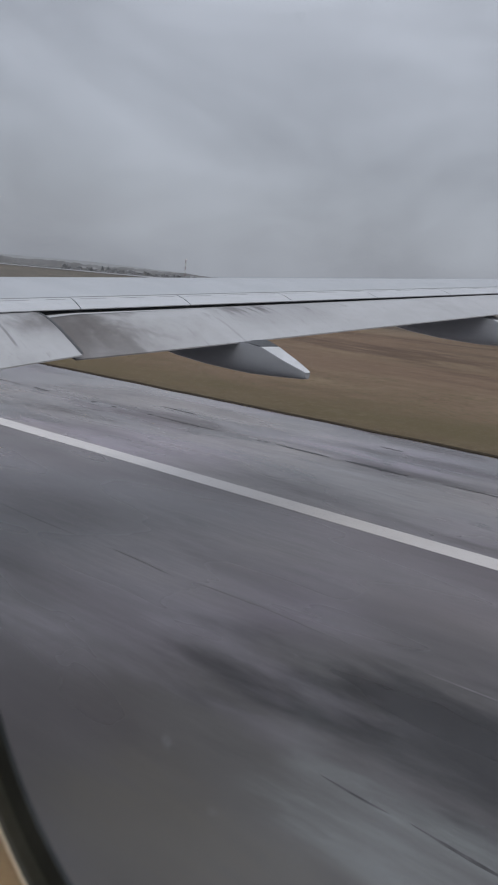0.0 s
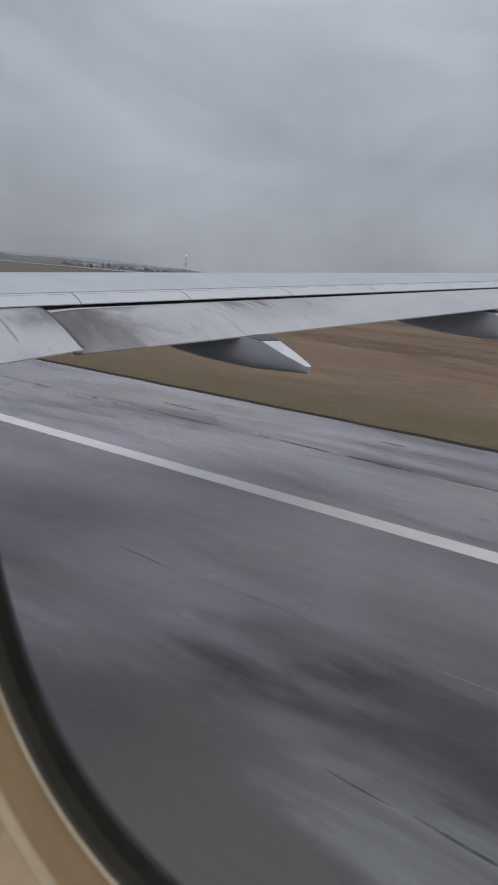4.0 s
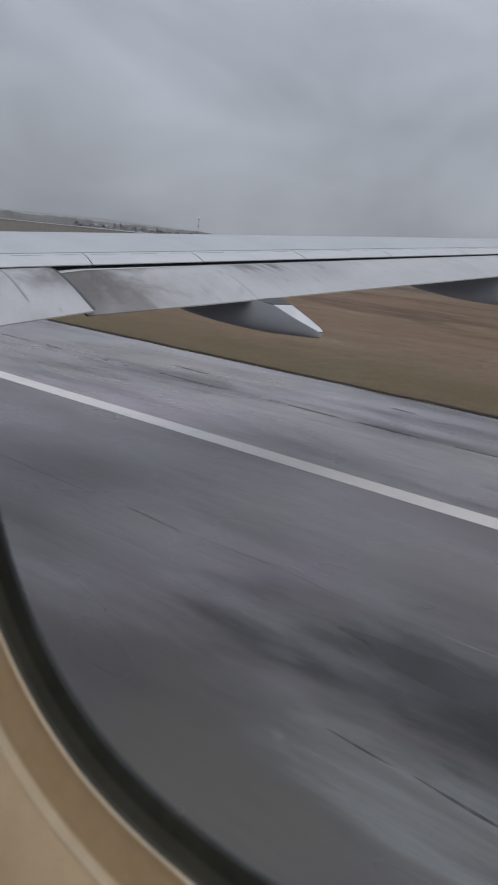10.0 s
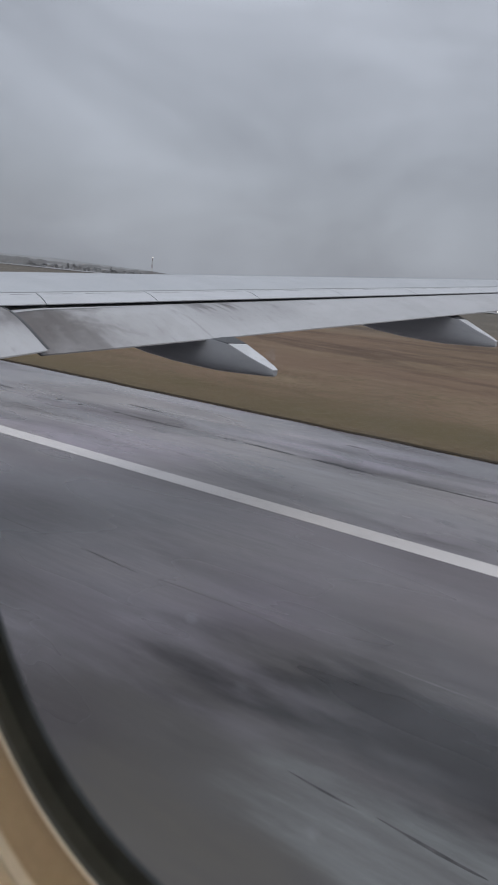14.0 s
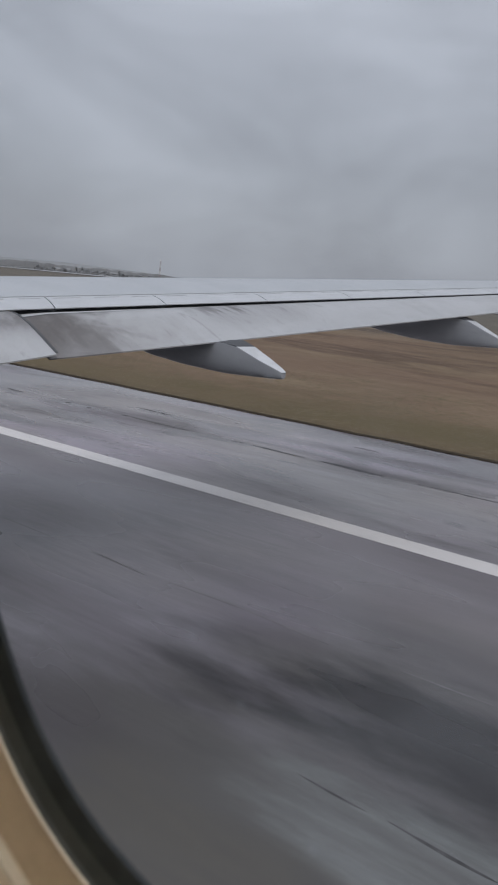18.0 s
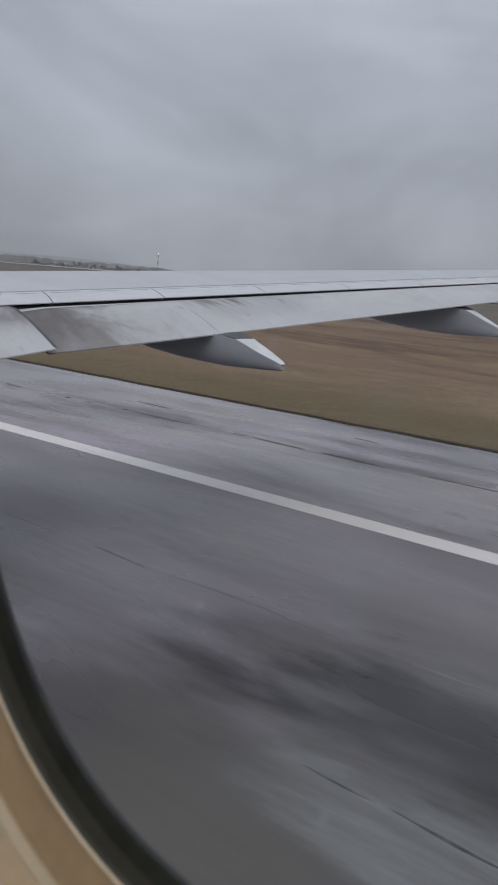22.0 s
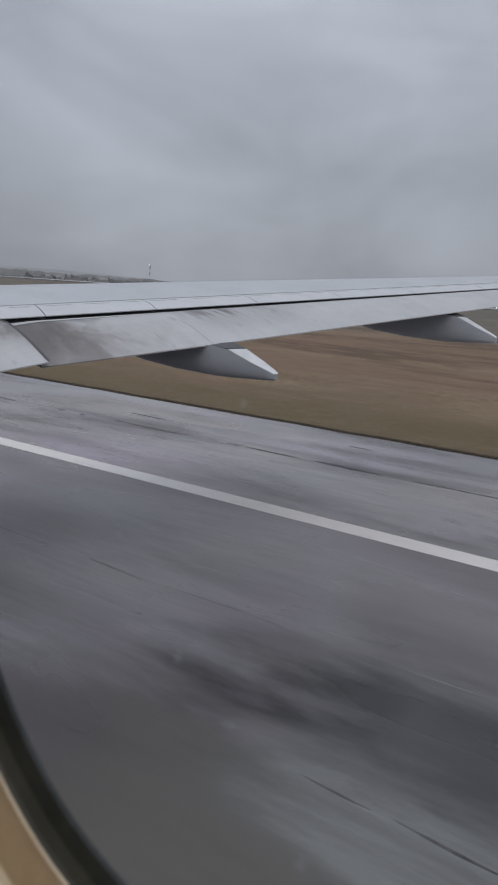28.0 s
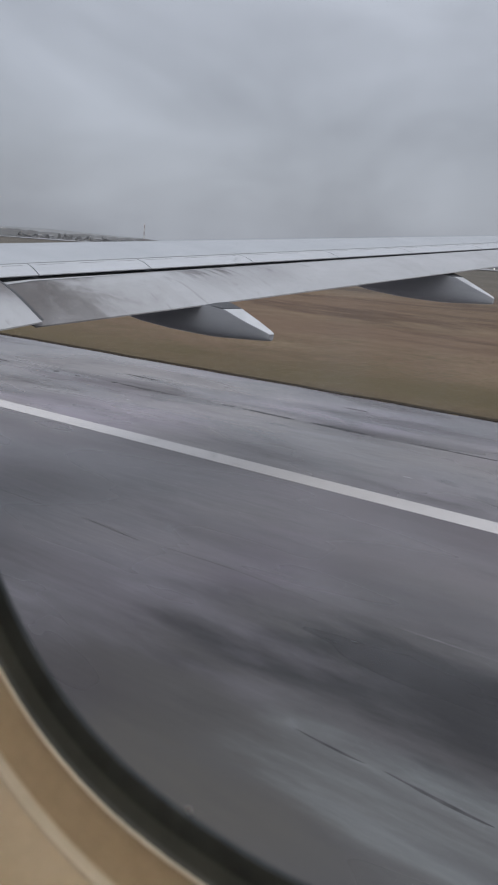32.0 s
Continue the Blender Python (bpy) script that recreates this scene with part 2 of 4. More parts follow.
c = g.mix(g.math("MULTIPLY", g.math("MULTIPLY", far_heath, band), 0.85), c, (0.078, 0.050, 0.037))
c = g.mix(g.math("MULTIPLY", mottle, 0.42), c, (0.118, 0.080, 0.052))
c = g.mix(g.math("MULTIPLY", near, 0.85), c, g.mix(tuft, (0.130, 0.097, 0.055), (0.107, 0.081, 0.046)))
c = g.mix(g.math("MULTIPLY", g.math("MULTIPLY", g.math("SUBTRACT", 1.0, g.axis("X", 44.0, 54.0)), moss), 0.50), c, (0.092, 0.080, 0.038))
c = g.mix(g.math("MULTIPLY", g.math("SUBTRACT", 1.0, g.axis("X", 35.2, 37.4)), 0.55), c, (0.080, 0.062, 0.038))
# the field turns duller and greyer from 120 m out
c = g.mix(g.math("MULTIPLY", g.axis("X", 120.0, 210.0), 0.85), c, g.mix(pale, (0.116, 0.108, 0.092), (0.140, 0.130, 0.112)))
g.colour(c).set(Roughness=0.95, Specular_IOR_Level=0.15)
g.bump(g.noise(6.0, (1, 0.6, 1), 5, 0.7, 0.2, 0.8), 0.7, 0.08)
M["grass"] = g.m
b = Mat("dry_grass_blades")
info = b.n.new("ShaderNodeNewGeometry")
c = b.mix(info.outputs["Random Per Island"], (0.110, 0.085, 0.050), (0.134, 0.104, 0.062))
b.colour(c).set(Roughness=0.9, Specular_IOR_Level=0.2)
M["blade"] = b.m
s = Mat("wet_soil")
s.colour(s.mix(s.noise(4.0), (0.028, 0.022, 0.015), (0.055, 0.043, 0.029))).set(Roughness=1.0, Specular_IOR_Level=0.05)
M["soil"] = s.m

# wing paint: pale grey with soot and streaks running aft
w = Mat("wing_paint")
veil = w.noise(0.5, (1, 0.5, 1), 5, 0.6, 0.35, 0.7)
fine = w.noise(5.0, (1, 0.12, 1), 4, 0.6, 0.45, 0.75)
c = w.mix(w.math("MULTIPLY", veil, 0.35), (0.365, 0.38, 0.40), (0.305, 0.32, 0.34))
c = w.mix(w.math("MULTIPLY", fine, 0.12), c, (0.33, 0.33, 0.33))
w.colour(c).set(Roughness=0.42).rough(veil, 0.34, 0.5)
M["wing"] = w.m
w = Mat("spoiler_paint")
veil = w.noise(0.7, (1, 0.6, 1), 5, 0.6, 0.35, 0.7)
fine = w.noise(4.0, (1, 0.1, 1), 4, 0.6, 0.5, 0.8)
c = w.mix(w.math("MULTIPLY", veil, 0.3), (0.43, 0.44, 0.455), (0.37, 0.38, 0.395))
c = w.mix(w.math("MULTIPLY", fine, 0.15), c, (0.36, 0.35, 0.34))
w.colour(c).rough(veil, 0.32, 0.48)
M["spoiler"] = w.m


def flap_paint(name, inner):
    """Pale grey paint with soot; u runs out along the span from the skewed ribs, v aft along the chord."""
    f = Mat(name)
    s = f.n.new("ShaderNodeSeparateXYZ")
    f.l.new(f.co.outputs["Object"], s.inputs[0])
    x, y = s.outputs["X"], s.outputs["Y"]
    ahead = f.math("SUBTRACT", f.math("SUBTRACT", 17.25, f.math("MULTIPLY", x, 0.30)), y)
    v = f.math("DIVIDE", ahead, f.math("SUBTRACT", 3.25, f.math("MULTIPLY", x, 0.05)))
    u = f.math("ADD", x, f.math("MULTIPLY", f.math("SUBTRACT", v, 1.0), 0.72))
    uv = f.n.new("ShaderNodeCombineXYZ")
    f.l.new(u, uv.inputs[0])
    f.l.new(v, uv.inputs[1])

    def streak(su, sv, lo, hi, shift=0.0, detail=5.0, distort=0.3):
        mp = f.n.new("ShaderNodeMapping")
        mp.inputs["Scale"].default_value, mp.inputs["Location"].default_value = (su, sv, 1), (shift, shift * 0.3, 0)
        f.l.new(uv.outputs[0], mp.inputs[0])
        t = f.n.new("ShaderNodeTexNoise")
        t.inputs["Scale"].default_value, t.inputs["Detail"].default_value = 1.0, detail
        t.inputs["Roughness"].default_value, t.inputs["Distortion"].default_value = 0.6, distort
        f.l.new(mp.outputs[0], t.inputs["Vector"])
        return f.ramp(t.outputs["Fac"], lo, hi)

    def both(*masks):
        out = masks[0]
        for k_ in masks[1:]:
            out = f.math("MULTIPLY", out, k_)
        return out

    def less(socket, lo, hi):
        return f.math("SUBTRACT", 1.0, f.ramp(socket, lo, hi))

    veil = streak(0.5, 1.5, 0.35, 0.68)
    run = streak(2.4, 0.7, 0.42, 0.72, 4.0)
    c = f.mix(f.math("MULTIPLY", veil, 0.45), (0.375, 0.378, 0.388), (0.320, 0.322, 0.330))
    c = f.mix(f.math("MULTIPLY", run, 0.30), c, (0.27, 0.262, 0.262))
    ragged = f.math("MULTIPLY", streak(1.6, 2.2, 0.25, 0.75, 9.0), 1.3)
    thin = streak(3.1, 1.3, 0.62, 0.67, 2.0, 4.0, 1.6)
    if inner:
        reach = f.math("SUBTRACT", f.math("ADD", u, ragged), f.math("MULTIPLY", v, -0.35))
        soot = both(less(reach, 11.3, 13.0), f.math("SUBTRACT", 1.0, f.math("MULTIPLY", f.ramp(v, 0.55, 1.0), 0.25)))
        combed = f.math("ADD", 0.80, f.math("MULTIPLY", streak(4.2, 0.6, 0.32, 0.68, 21.0, 4.0, 0.6), 0.20))
        c = f.mix(f.math("MULTIPLY", f.math("MULTIPLY", soot, combed), 1.0), c, (0.072, 0.066, 0.068))
        haze = both(less(f.math("ADD", u, ragged), 12.0, 14.2), f.ramp(v, 0.05, 0.3))
        c = f.mix(f.math("MULTIPLY", haze, 0.40), c, (0.20, 0.188, 0.182))
        # bare lip along the front edge and the thin joint behind it
        c = f.mix(both(less(v, 0.155, 0.165), less(u, 12.4, 12.7), f.ramp(v, 0.02, 0.03)), c, (0.43, 0.435, 0.445))
        c = f.mix(f.math("MULTIPLY", both(less(v, 0.182, 0.19), f.ramp(v, 0.158, 0.166), less(u, 12.3, 12.6)), 0.8), c, (0.08, 0.078, 0.08))
        # scuffed brown patch outboard
        zone = both(f.ramp(u, 13.4, 14.6), less(u, 16.0, 17.6), less(v, 0.5, 0.95), f.ramp(v, 0.12, 0.18))
        dark = both(streak(4.2, 0.9, 0.50, 0.60, 5.0, 3.0), less(v, 0.30, 0.55))
        c = f.mix(f.math("MULTIPLY", zone, f.math("ADD", 0.26, f.math("MULTIPLY", dark, 0.74))), c, (0.098, 0.088, 0.090))
    else:
        soot = both(f.ramp(f.math("ADD", u, f.math("MULTIPLY", ragged, 0.6)), 9.15, 10.2), less(v, 0.30, 0.95))
        c = f.mix(f.math("MULTIPLY", soot, 0.80), c, (0.120, 0.112, 0.112))
        grime = streak(0.9, 1.1, 0.40, 0.66, 13.0)
        c = f.mix(f.math("MULTIPLY", grime, 0.45), c, (0.22, 0.214, 0.210))
        # pale rounded lip along the front edge and a panel joint along the chord
        c = f.mix(f.math("MULTIPLY", less(v, 0.10, 0.12), 0.9), c, (0.43, 0.435, 0.445))
        c = f.mix(f.math("MULTIPLY", both(less(v, 0.135, 0.14), f.ramp(v, 0.115, 0.12)), 0.5), c, (0.16, 0.155, 0.155))
        joint = both(f.ramp(u, 8.80, 8.82), less(u, 8.85, 8.87), less(v, 0.70, 0.80), f.ramp(v, 0.13, 0.16))
        c = f.mix(f.math("MULTIPLY", joint, 0.7), c, (0.12, 0.115, 0.115))
    c = f.mix(f.math("MULTIPLY", both(thin, f.ramp(v, 0.15, 0.3)), 0.35), c, (0.16, 0.15, 0.15))
    f.l.new(f.math("SUBTRACT", 0.46, f.math("MULTIPLY", soot, 0.40)), f.b.inputs["Specular IOR Level"])
    grey = f.math("ADD", f.math("MULTIPLY", veil, 0.4), f.math("MULTIPLY", soot, 0.9))
    return f.colour(c).rough(grey, 0.40, 0.68).m


M["flap"] = flap_paint("sooty_flap_paint", True)
M["flaperon"] = flap_paint("streaked_flaperon_paint", False)
f = Mat("fairing_paint")
c = f.mix(f.noise(0.8, (1, 0.5, 1), 5, 0.6, 0.35, 0.7), (0.36, 0.37, 0.39), (0.29, 0.30, 0.32))
c = f.mix(f.math("MULTIPLY", f.noise(6.0, (1, 0.15, 1), 4, 0.6, 0.5, 0.8), 0.25), c, (0.15, 0.15, 0.155))
f.colour(c).set(Roughness=0.38)
M["fairing"] = f.m
f = Mat("fairing_cap_paint")
f.colour(f.mix(f.noise(2.0), (0.52, 0.53, 0.545), (0.44, 0.45, 0.46))).set(Roughness=0.4)
M["cap"] = f.m


def plain(name, a, b, rough, scale=20.0, bump=0.0):
    m = Mat(name)
    n = m.noise(scale, (1, 1, 1), 5, 0.6, 0.3, 0.7)
    m.colour(m.mix(n, a, b)).set(Roughness=rough)
    if bump:
        m.bump(n, bump, 0.0005)
    return m.m


# near-black standing for shade in the wing's gaps; also the lamp hoods' colour
M["dark"] = plain("gap_shade_and_hood_black", (0.03, 0.032, 0.036), (0.05, 0.052, 0.056), 0.6)
M["skin"] = plain("white_fuselage_paint", (0.76, 0.77, 0.78), (0.70, 0.71, 0.72), 0.3, 2.0)
M["lining"] = plain("cream_cabin_plastic", (0.61, 0.515, 0.395), (0.565, 0.475, 0.36), 0.5, 160.0, 0.15)
M["reveal"] = plain("tan_window_reveal", (0.535, 0.435, 0.315), (0.485, 0.392, 0.28), 0.5, 140.0, 0.12)
M["rim"] = plain("pale_trim_ring", (0.70, 0.64, 0.55), (0.64, 0.585, 0.50), 0.35, 80.0)
M["seal_lip"] = plain("grey_green_seal", (0.046, 0.052, 0.051), (0.060, 0.067, 0.065), 0.6, 90.0, 0.2)
M["gasket"] = plain("black_rubber", (0.020, 0.024, 0.025), (0.032, 0.037, 0.038), 0.45, 90.0, 0.2)
M["gasket"].node_tree.nodes["Principled BSDF"].inputs["Specular IOR Level"].default_value = 0.32
m = Mat("cabin_light_diffuser")
m.set(Base_Color=(0.8, 0.8, 0.78, 1), Roughness=0.5, Emission_Color=(1.0, 0.90, 0.76, 1), Emission_Strength=4.0)
M["diffuser"] = m.m
M["carpet"] = plain("grey_carpet", (0.07, 0.07, 0.08), (0.05, 0.05, 0.06), 0.95, 60.0)
# distance haze is mixed into the greys of hills and woods
M["hill"] = plain("haze_grey_moorland", (0.235, 0.240, 0.243), (0.200, 0.204, 0.205), 0.95, 0.01)
M["wood"] = plain("haze_grey_wood", (0.185, 0.188, 0.192), (0.140, 0.142, 0.144), 0.95, 0.03)
M["shed_wall"] = plain("pale_shed_render", (0.40, 0.40, 0.405), (0.34, 0.34, 0.345), 0.9, 0.5)
M["shed_roof"] = plain("grey_shed_roofing", (0.22, 0.222, 0.226), (0.19, 0.192, 0.196), 0.8, 0.8)
M["bark"] = plain("bark", (0.15, 0.15, 0.15), (0.19, 0.185, 0.18), 0.9, 6.0)
# foliage colour lifted towards the sky's grey to stand for haze
M["leaf"] = plain("haze_grey_foliage", (0.255, 0.262, 0.272), (0.300, 0.306, 0.316), 0.95, 0.6)
M["steel"] = plain("weathered_steel", (0.20, 0.20, 0.21), (0.28, 0.28, 0.28), 0.6, 3.0)
# mast red, dulled in its colour for the haze in between
M["red"] = plain("haze_dulled_mast_red", (0.26, 0.19, 0.19), (0.23, 0.17, 0.17), 0.5, 3.0)
M["white"] = plain("white_board", (0.62, 0.62, 0.60), (0.52, 0.52, 0.5), 0.5, 3.0)
M["sign_yellow"] = plain("yellow_sign_face", (0.85, 0.62, 0.02), (0.78, 0.56, 0.02), 0.4, 3.0)
M["sign_black"] = plain("black_sign_face", (0.02, 0.02, 0.02), (0.03, 0.03, 0.03), 0.4, 3.0)
m = Mat("rain_water")
ball = m.n.new("ShaderNodeTexGradient")
ball.gradient_type = "SPHERICAL"
dm = m.n.new("ShaderNodeMapping")
dm.vector_type = "TEXTURE"
dm.inputs["Location"].default_value, dm.inputs["Scale"].default_value = (0.5, 0.5, 0.5), (9.0, 0.55, 0.55)
m.l.new(m.co.outputs["Generated"], dm.inputs[0])
m.l.new(dm.outputs[0], ball.inputs[0])
soft = m.ramp(ball.outputs["Fac"], 0.0, 0.6)
dt, df, dx_ = m.n.new("ShaderNodeBsdfTransparent"), m.n.new("ShaderNodeBsdfTranslucent"), m.n.new("ShaderNodeMixShader")
df.inputs[0].default_value = (0.9, 0.93, 0.96, 1)
m.l.new(m.math("MULTIPLY", soft, 0.06), dx_.inputs[0])
m.l.new(dt.outputs[0], dx_.inputs[1])
m.l.new(df.outputs[0], dx_.inputs[2])
m.l.new(dx_.outputs[0], m.n["Material Output"].inputs[0])
M["drop"] = m.m
M["bright_drop"] = plain("milky_drop", (0.55, 0.57, 0.6), (0.5, 0.52, 0.55), 0.2)
m = Mat("blue_lamp_lens")
m.set(Base_Color=(0.02, 0.08, 0.6, 1), Roughness=0.2, Emission_Color=(0.05, 0.2, 1.0, 1), Emission_Strength=2.0)
M["blue_lens"] = m.m
for key, tint in (("red_lamp", (1.0, 0.12, 0.08, 1)), ("white_lamp", (1.0, 0.93, 0.85, 1)), ("green_lamp", (0.08, 1.0, 0.55, 1))):
    m = Mat(key)
    m.set(Base_Color=tint, Roughness=0.3, Emission_Color=tint, Emission_Strength=3.0)
    M[key] = m.m


# window pane: clear acrylic with a faint greasy film
m = bpy.data.materials.new("window_acrylic")
m.use_nodes = True
pn, pl = m.node_tree.nodes, m.node_tree.links
pn.clear()
p_out, clear, gloss, film = (pn.new(k) for k in ("ShaderNodeOutputMaterial", "ShaderNodeBsdfTransparent", "ShaderNodeBsdfGlossy", "ShaderNodeBsdfTranslucent"))
gloss.inputs["Roughness"].default_value = 0.02
film.inputs["Color"].default_value = (0.82, 0.84, 0.86, 1)
lw = pn.new("ShaderNodeLayerWeight")
lw.inputs[0].default_value = 0.22
mix_g, mix_f = pn.new("ShaderNodeMixShader"), pn.new("ShaderNodeMixShader")
pco, pmap, pnoise, pramp = (pn.new(k) for k in ("ShaderNodeTexCoord", "ShaderNodeMapping", "ShaderNodeTexNoise", "ShaderNodeMapRange"))
pmap.inputs["Rotation"].default_value, pmap.inputs["Scale"].default_value = (radians(-28), 0, 0), (1, 9.0, 22.0)
pnoise.inputs["Scale"].default_value, pnoise.inputs["Detail"].default_value, pnoise.inputs["Distortion"].default_value = 1.3, 4.0, 0.5
pramp.inputs["From Min"].default_value, pramp.inputs["From Max"].default_value = 0.42, 0.76
pramp.inputs["To Min"].default_value, pramp.inputs["To Max"].default_value = 0.0, 0.055
pl.new(pco.outputs["Object"], pmap.inputs[0])
pl.new(pmap.outputs[0], pnoise.inputs["Vector"])
pl.new(pnoise.outputs["Fac"], pramp.inputs["Value"])
# a whitish reflection in the pane, drawn as film in its lower aft part
reflect_spot = pn.new("ShaderNodeTexGradient")
reflect_spot.gradient_type = "SPHERICAL"
smap = pn.new("ShaderNodeMapping")
smap.vector_type = "TEXTURE"
smap.inputs["Location"].default_value, smap.inputs["Rotation"].default_value, smap.inputs["Scale"].default_value = (0.1565, 0.066, 6.362), (radians(25), 0, 0), (1.0, 0.10, 0.062)
pl.new(pco.outputs["Object"], smap.inputs[0])
pl.new(smap.outputs[0], reflect_spot.inputs[0])
sm_a, sm_b = pn.new("ShaderNodeMath"), pn.new("ShaderNodeMath")
sm_a.operation, sm_b.operation = "MULTIPLY", "ADD"
sm_a.inputs[1].default_value = 3.6
pl.new(reflect_spot.outputs["Fac"], sm_a.inputs[0])
sm_c = pn.new("ShaderNodeMath")
sm_c.operation = "MULTIPLY_ADD"
sm_c.inputs[2].default_value = 0.006
pl.new(sm_a.outputs[0], sm_c.inputs[0])
pl.new(pramp.outputs[0], sm_c.inputs[1])
pl.new(sm_c.outputs[0], sm_b.inputs[0])
sm_d = pn.new("ShaderNodeMath")
sm_d.operation = "MULTIPLY"
sm_d.inputs[1].default_value = 0.25
pl.new(pramp.outputs[0], sm_d.inputs[0])
pl.new(sm_d.outputs[0], sm_b.inputs[1])
# faint upright bands: cabin reflections painted as film on the pane's lower half
reflect_map, reflect_band, reflect_ramp, patch_map, patch = (pn.new(k) for k in ("ShaderNodeMapping", "ShaderNodeTexNoise", "ShaderNodeMapRange", "ShaderNodeMapping", "ShaderNodeTexGradient"))
reflect_map.inputs["Scale"].default_value = (0, 75.0, 5.0)
reflect_band.inputs["Scale"].default_value, reflect_band.inputs["Detail"].default_value = 1.0, 2.0
reflect_ramp.inputs["From Min"].default_value, reflect_ramp.inputs["From Max"].default_value = 0.40, 0.66
reflect_ramp.inputs["To Min"].default_value, reflect_ramp.inputs["To Max"].default_value = 0.0, 0.06
patch.gradient_type, patch_map.vector_type = "SPHERICAL", "TEXTURE"
patch_map.inputs["Location"].default_value, patch_map.inputs["Scale"].default_value = (0.1565, 0.096, 6.402), (1.0, 0.040, 0.060)
pl.new(pco.outputs["Object"], reflect_map.inputs[0])
pl.new(reflect_map.outputs[0], reflect_band.inputs["Vector"])
pl.new(reflect_band.outputs["Fac"], reflect_ramp.inputs["Value"])
pl.new(pco.outputs["Object"], patch_map.inputs[0])
pl.new(patch_map.outputs[0], patch.inputs[0])
reflect_at, film_all = pn.new("ShaderNodeMath"), pn.new("ShaderNodeMath")
reflect_at.operation, film_all.operation = "MULTIPLY", "ADD"
pl.new(reflect_ramp.outputs[0], reflect_at.inputs[0])
pl.new(patch.outputs["Fac"], reflect_at.inputs[1])
pl.new(reflect_at.outputs[0], film_all.inputs[0])
pl.new(sm_b.outputs[0], film_all.inputs[1])
gain = pn.new("ShaderNodeMath")
gain.operation = "MULTIPLY"
gain.inputs[1].default_value = 0.35
pl.new(lw.outputs["Fresnel"], gain.inputs[0])
pl.new(gain.outputs[0], mix_g.inputs[0])
pl.new(clear.outputs[0], mix_g.inputs[1])
pl.new(gloss.outputs[0], mix_g.inputs[2])
pl.new(film_all.outputs[0], mix_f.inputs[0])
pl.new(mix_g.outputs[0], mix_f.inputs[1])
pl.new(film.outputs[0], mix_f.inputs[2])
pl.new(mix_f.outputs[0], p_out.inputs[0])
M["pane"] = m


# ---- mesh helpers ----
def part(name, bm, material, parent=None, label="", smooth=False, normals=True):
    if normals:
        bmesh.ops.recalc_face_normals(bm, faces=bm.faces)
    if smooth:
        for e in bm.edges:
            if len(e.link_faces) == 2 and e.calc_face_angle(0.0) > radians(38):
                e.smooth = False
    me = bpy.data.meshes.new(name)
    bm.to_mesh(me)
    bm.free()
    me.materials.append(M[material])
    if smooth:
        for poly in me.polygons:
            poly.use_smooth = True
    ob = new(name, me)
    if parent is not None:
        ob.parent = parent
    return tagged(ob, label)


def box(bm, lo, hi, bevel=0.0):
    vs = [bm.verts.new((x, y, z)) for x in (lo[0], hi[0]) for y in (lo[1], hi[1]) for z in (lo[2], hi[2])]
    fs = [bm.faces.new([vs[i] for i in f]) for f in ((0, 1, 3, 2), (4, 6, 7, 5), (0, 4, 5, 1), (2, 3, 7, 6), (0, 2, 6, 4), (1, 5, 7, 3))]
    if bevel:
        bmesh.ops.recalc_face_normals(bm, faces=fs)
        edges = list({e for f in fs for e in f.edges})
        bmesh.ops.bevel(bm, geom=edges, offset=bevel, segments=2, affect="EDGES", clamp_overlap=True)
    return bm


def loft(bm, rings, close=True, caps=True):
    rows = [[bm.verts.new(v) for v in r] for r in rings]
    n = len(rows[0])
    for a, b_ in zip(rows, rows[1:]):
        for i in range(n if close else n - 1):
            j = (i + 1) % n
            bm.faces.new((a[i], a[j], b_[j], b_[i]))
    if caps:
        bm.faces.new(rows[0])
        bm.faces.new(rows[-1])
    return bm


def tube(bm, a, b_, r0, r1, n=8):
    a, b_ = Vector(a), Vector(b_)
    q = (b_ - a).to_track_quat("Z", "Y")
    rings = [[p_ + q @ Vector((r * math.cos(6.2832 * i / n), r * math.sin(6.2832 * i / n), 0)) for i in range(n)] for p_, r in ((a, r0), (b_, r1))]
    return loft(bm, rings)


# ---- ground, runway, shoulder ----
EDGE = 35.0          # where the shoulder meets the grass
LINE = 19.4, 20.3    # the white edge line


def land(x, y):
    """Height of the field: flat along the runway, rising gently towards the far taxiway."""
    s = min(max((x - 110.0) / 260.0, 0.0), 1.0)
    return -0.02 + 8.0 * s * s * (3 - 2 * s) + max(0.0, x - 420.0) * 0.006


bm = bmesh.new()
xs = [-4000, -1500, -500, -120, -70, EDGE + 0.05] + [EDGE + 0.05 + 2.5 * i for i in range(1, 31)] + [125, 150, 180, 210, 240, 270, 300, 330, 360, 400, 460, 600, 900, 1500, 2600, 4000]
ys = [-4000, -1500, -600, -250, -120, -60, -30] + [-20 + 5 * i for i in range(0, 25)] + [115, 140, 180, 240, 320, 420, 560, 760, 1100, 1700, 2600, 4200]
grid = []
for x in xs:
    row = []
    for y in ys:
        h = land(x, y)
        if EDGE < x < 120:
            h += 0.05 * noise.noise((x * 0.13, y * 0.1, 0)) * min(1.0, (x - EDGE) / 6.0)
        if -70 < x < EDGE + 0.04:
            h = -0.3
        row.append(bm.verts.new((x, y, h)))
    grid.append(row)
for a, b_ in zip(grid, grid[1:]):
    for i in range(len(ys) - 1):
        bm.faces.new((a[i], b_[i], b_[i + 1], a[i + 1]))
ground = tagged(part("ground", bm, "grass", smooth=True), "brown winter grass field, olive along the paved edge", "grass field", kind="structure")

bm = box(bmesh.new(), (-25.2, -900, -0.25), (20.31, 2600, 0.0))
runway = tagged(part("runway", bm, "runway"), "wet dark grey asphalt runway with rubber streaks", "runway", kind="structure")
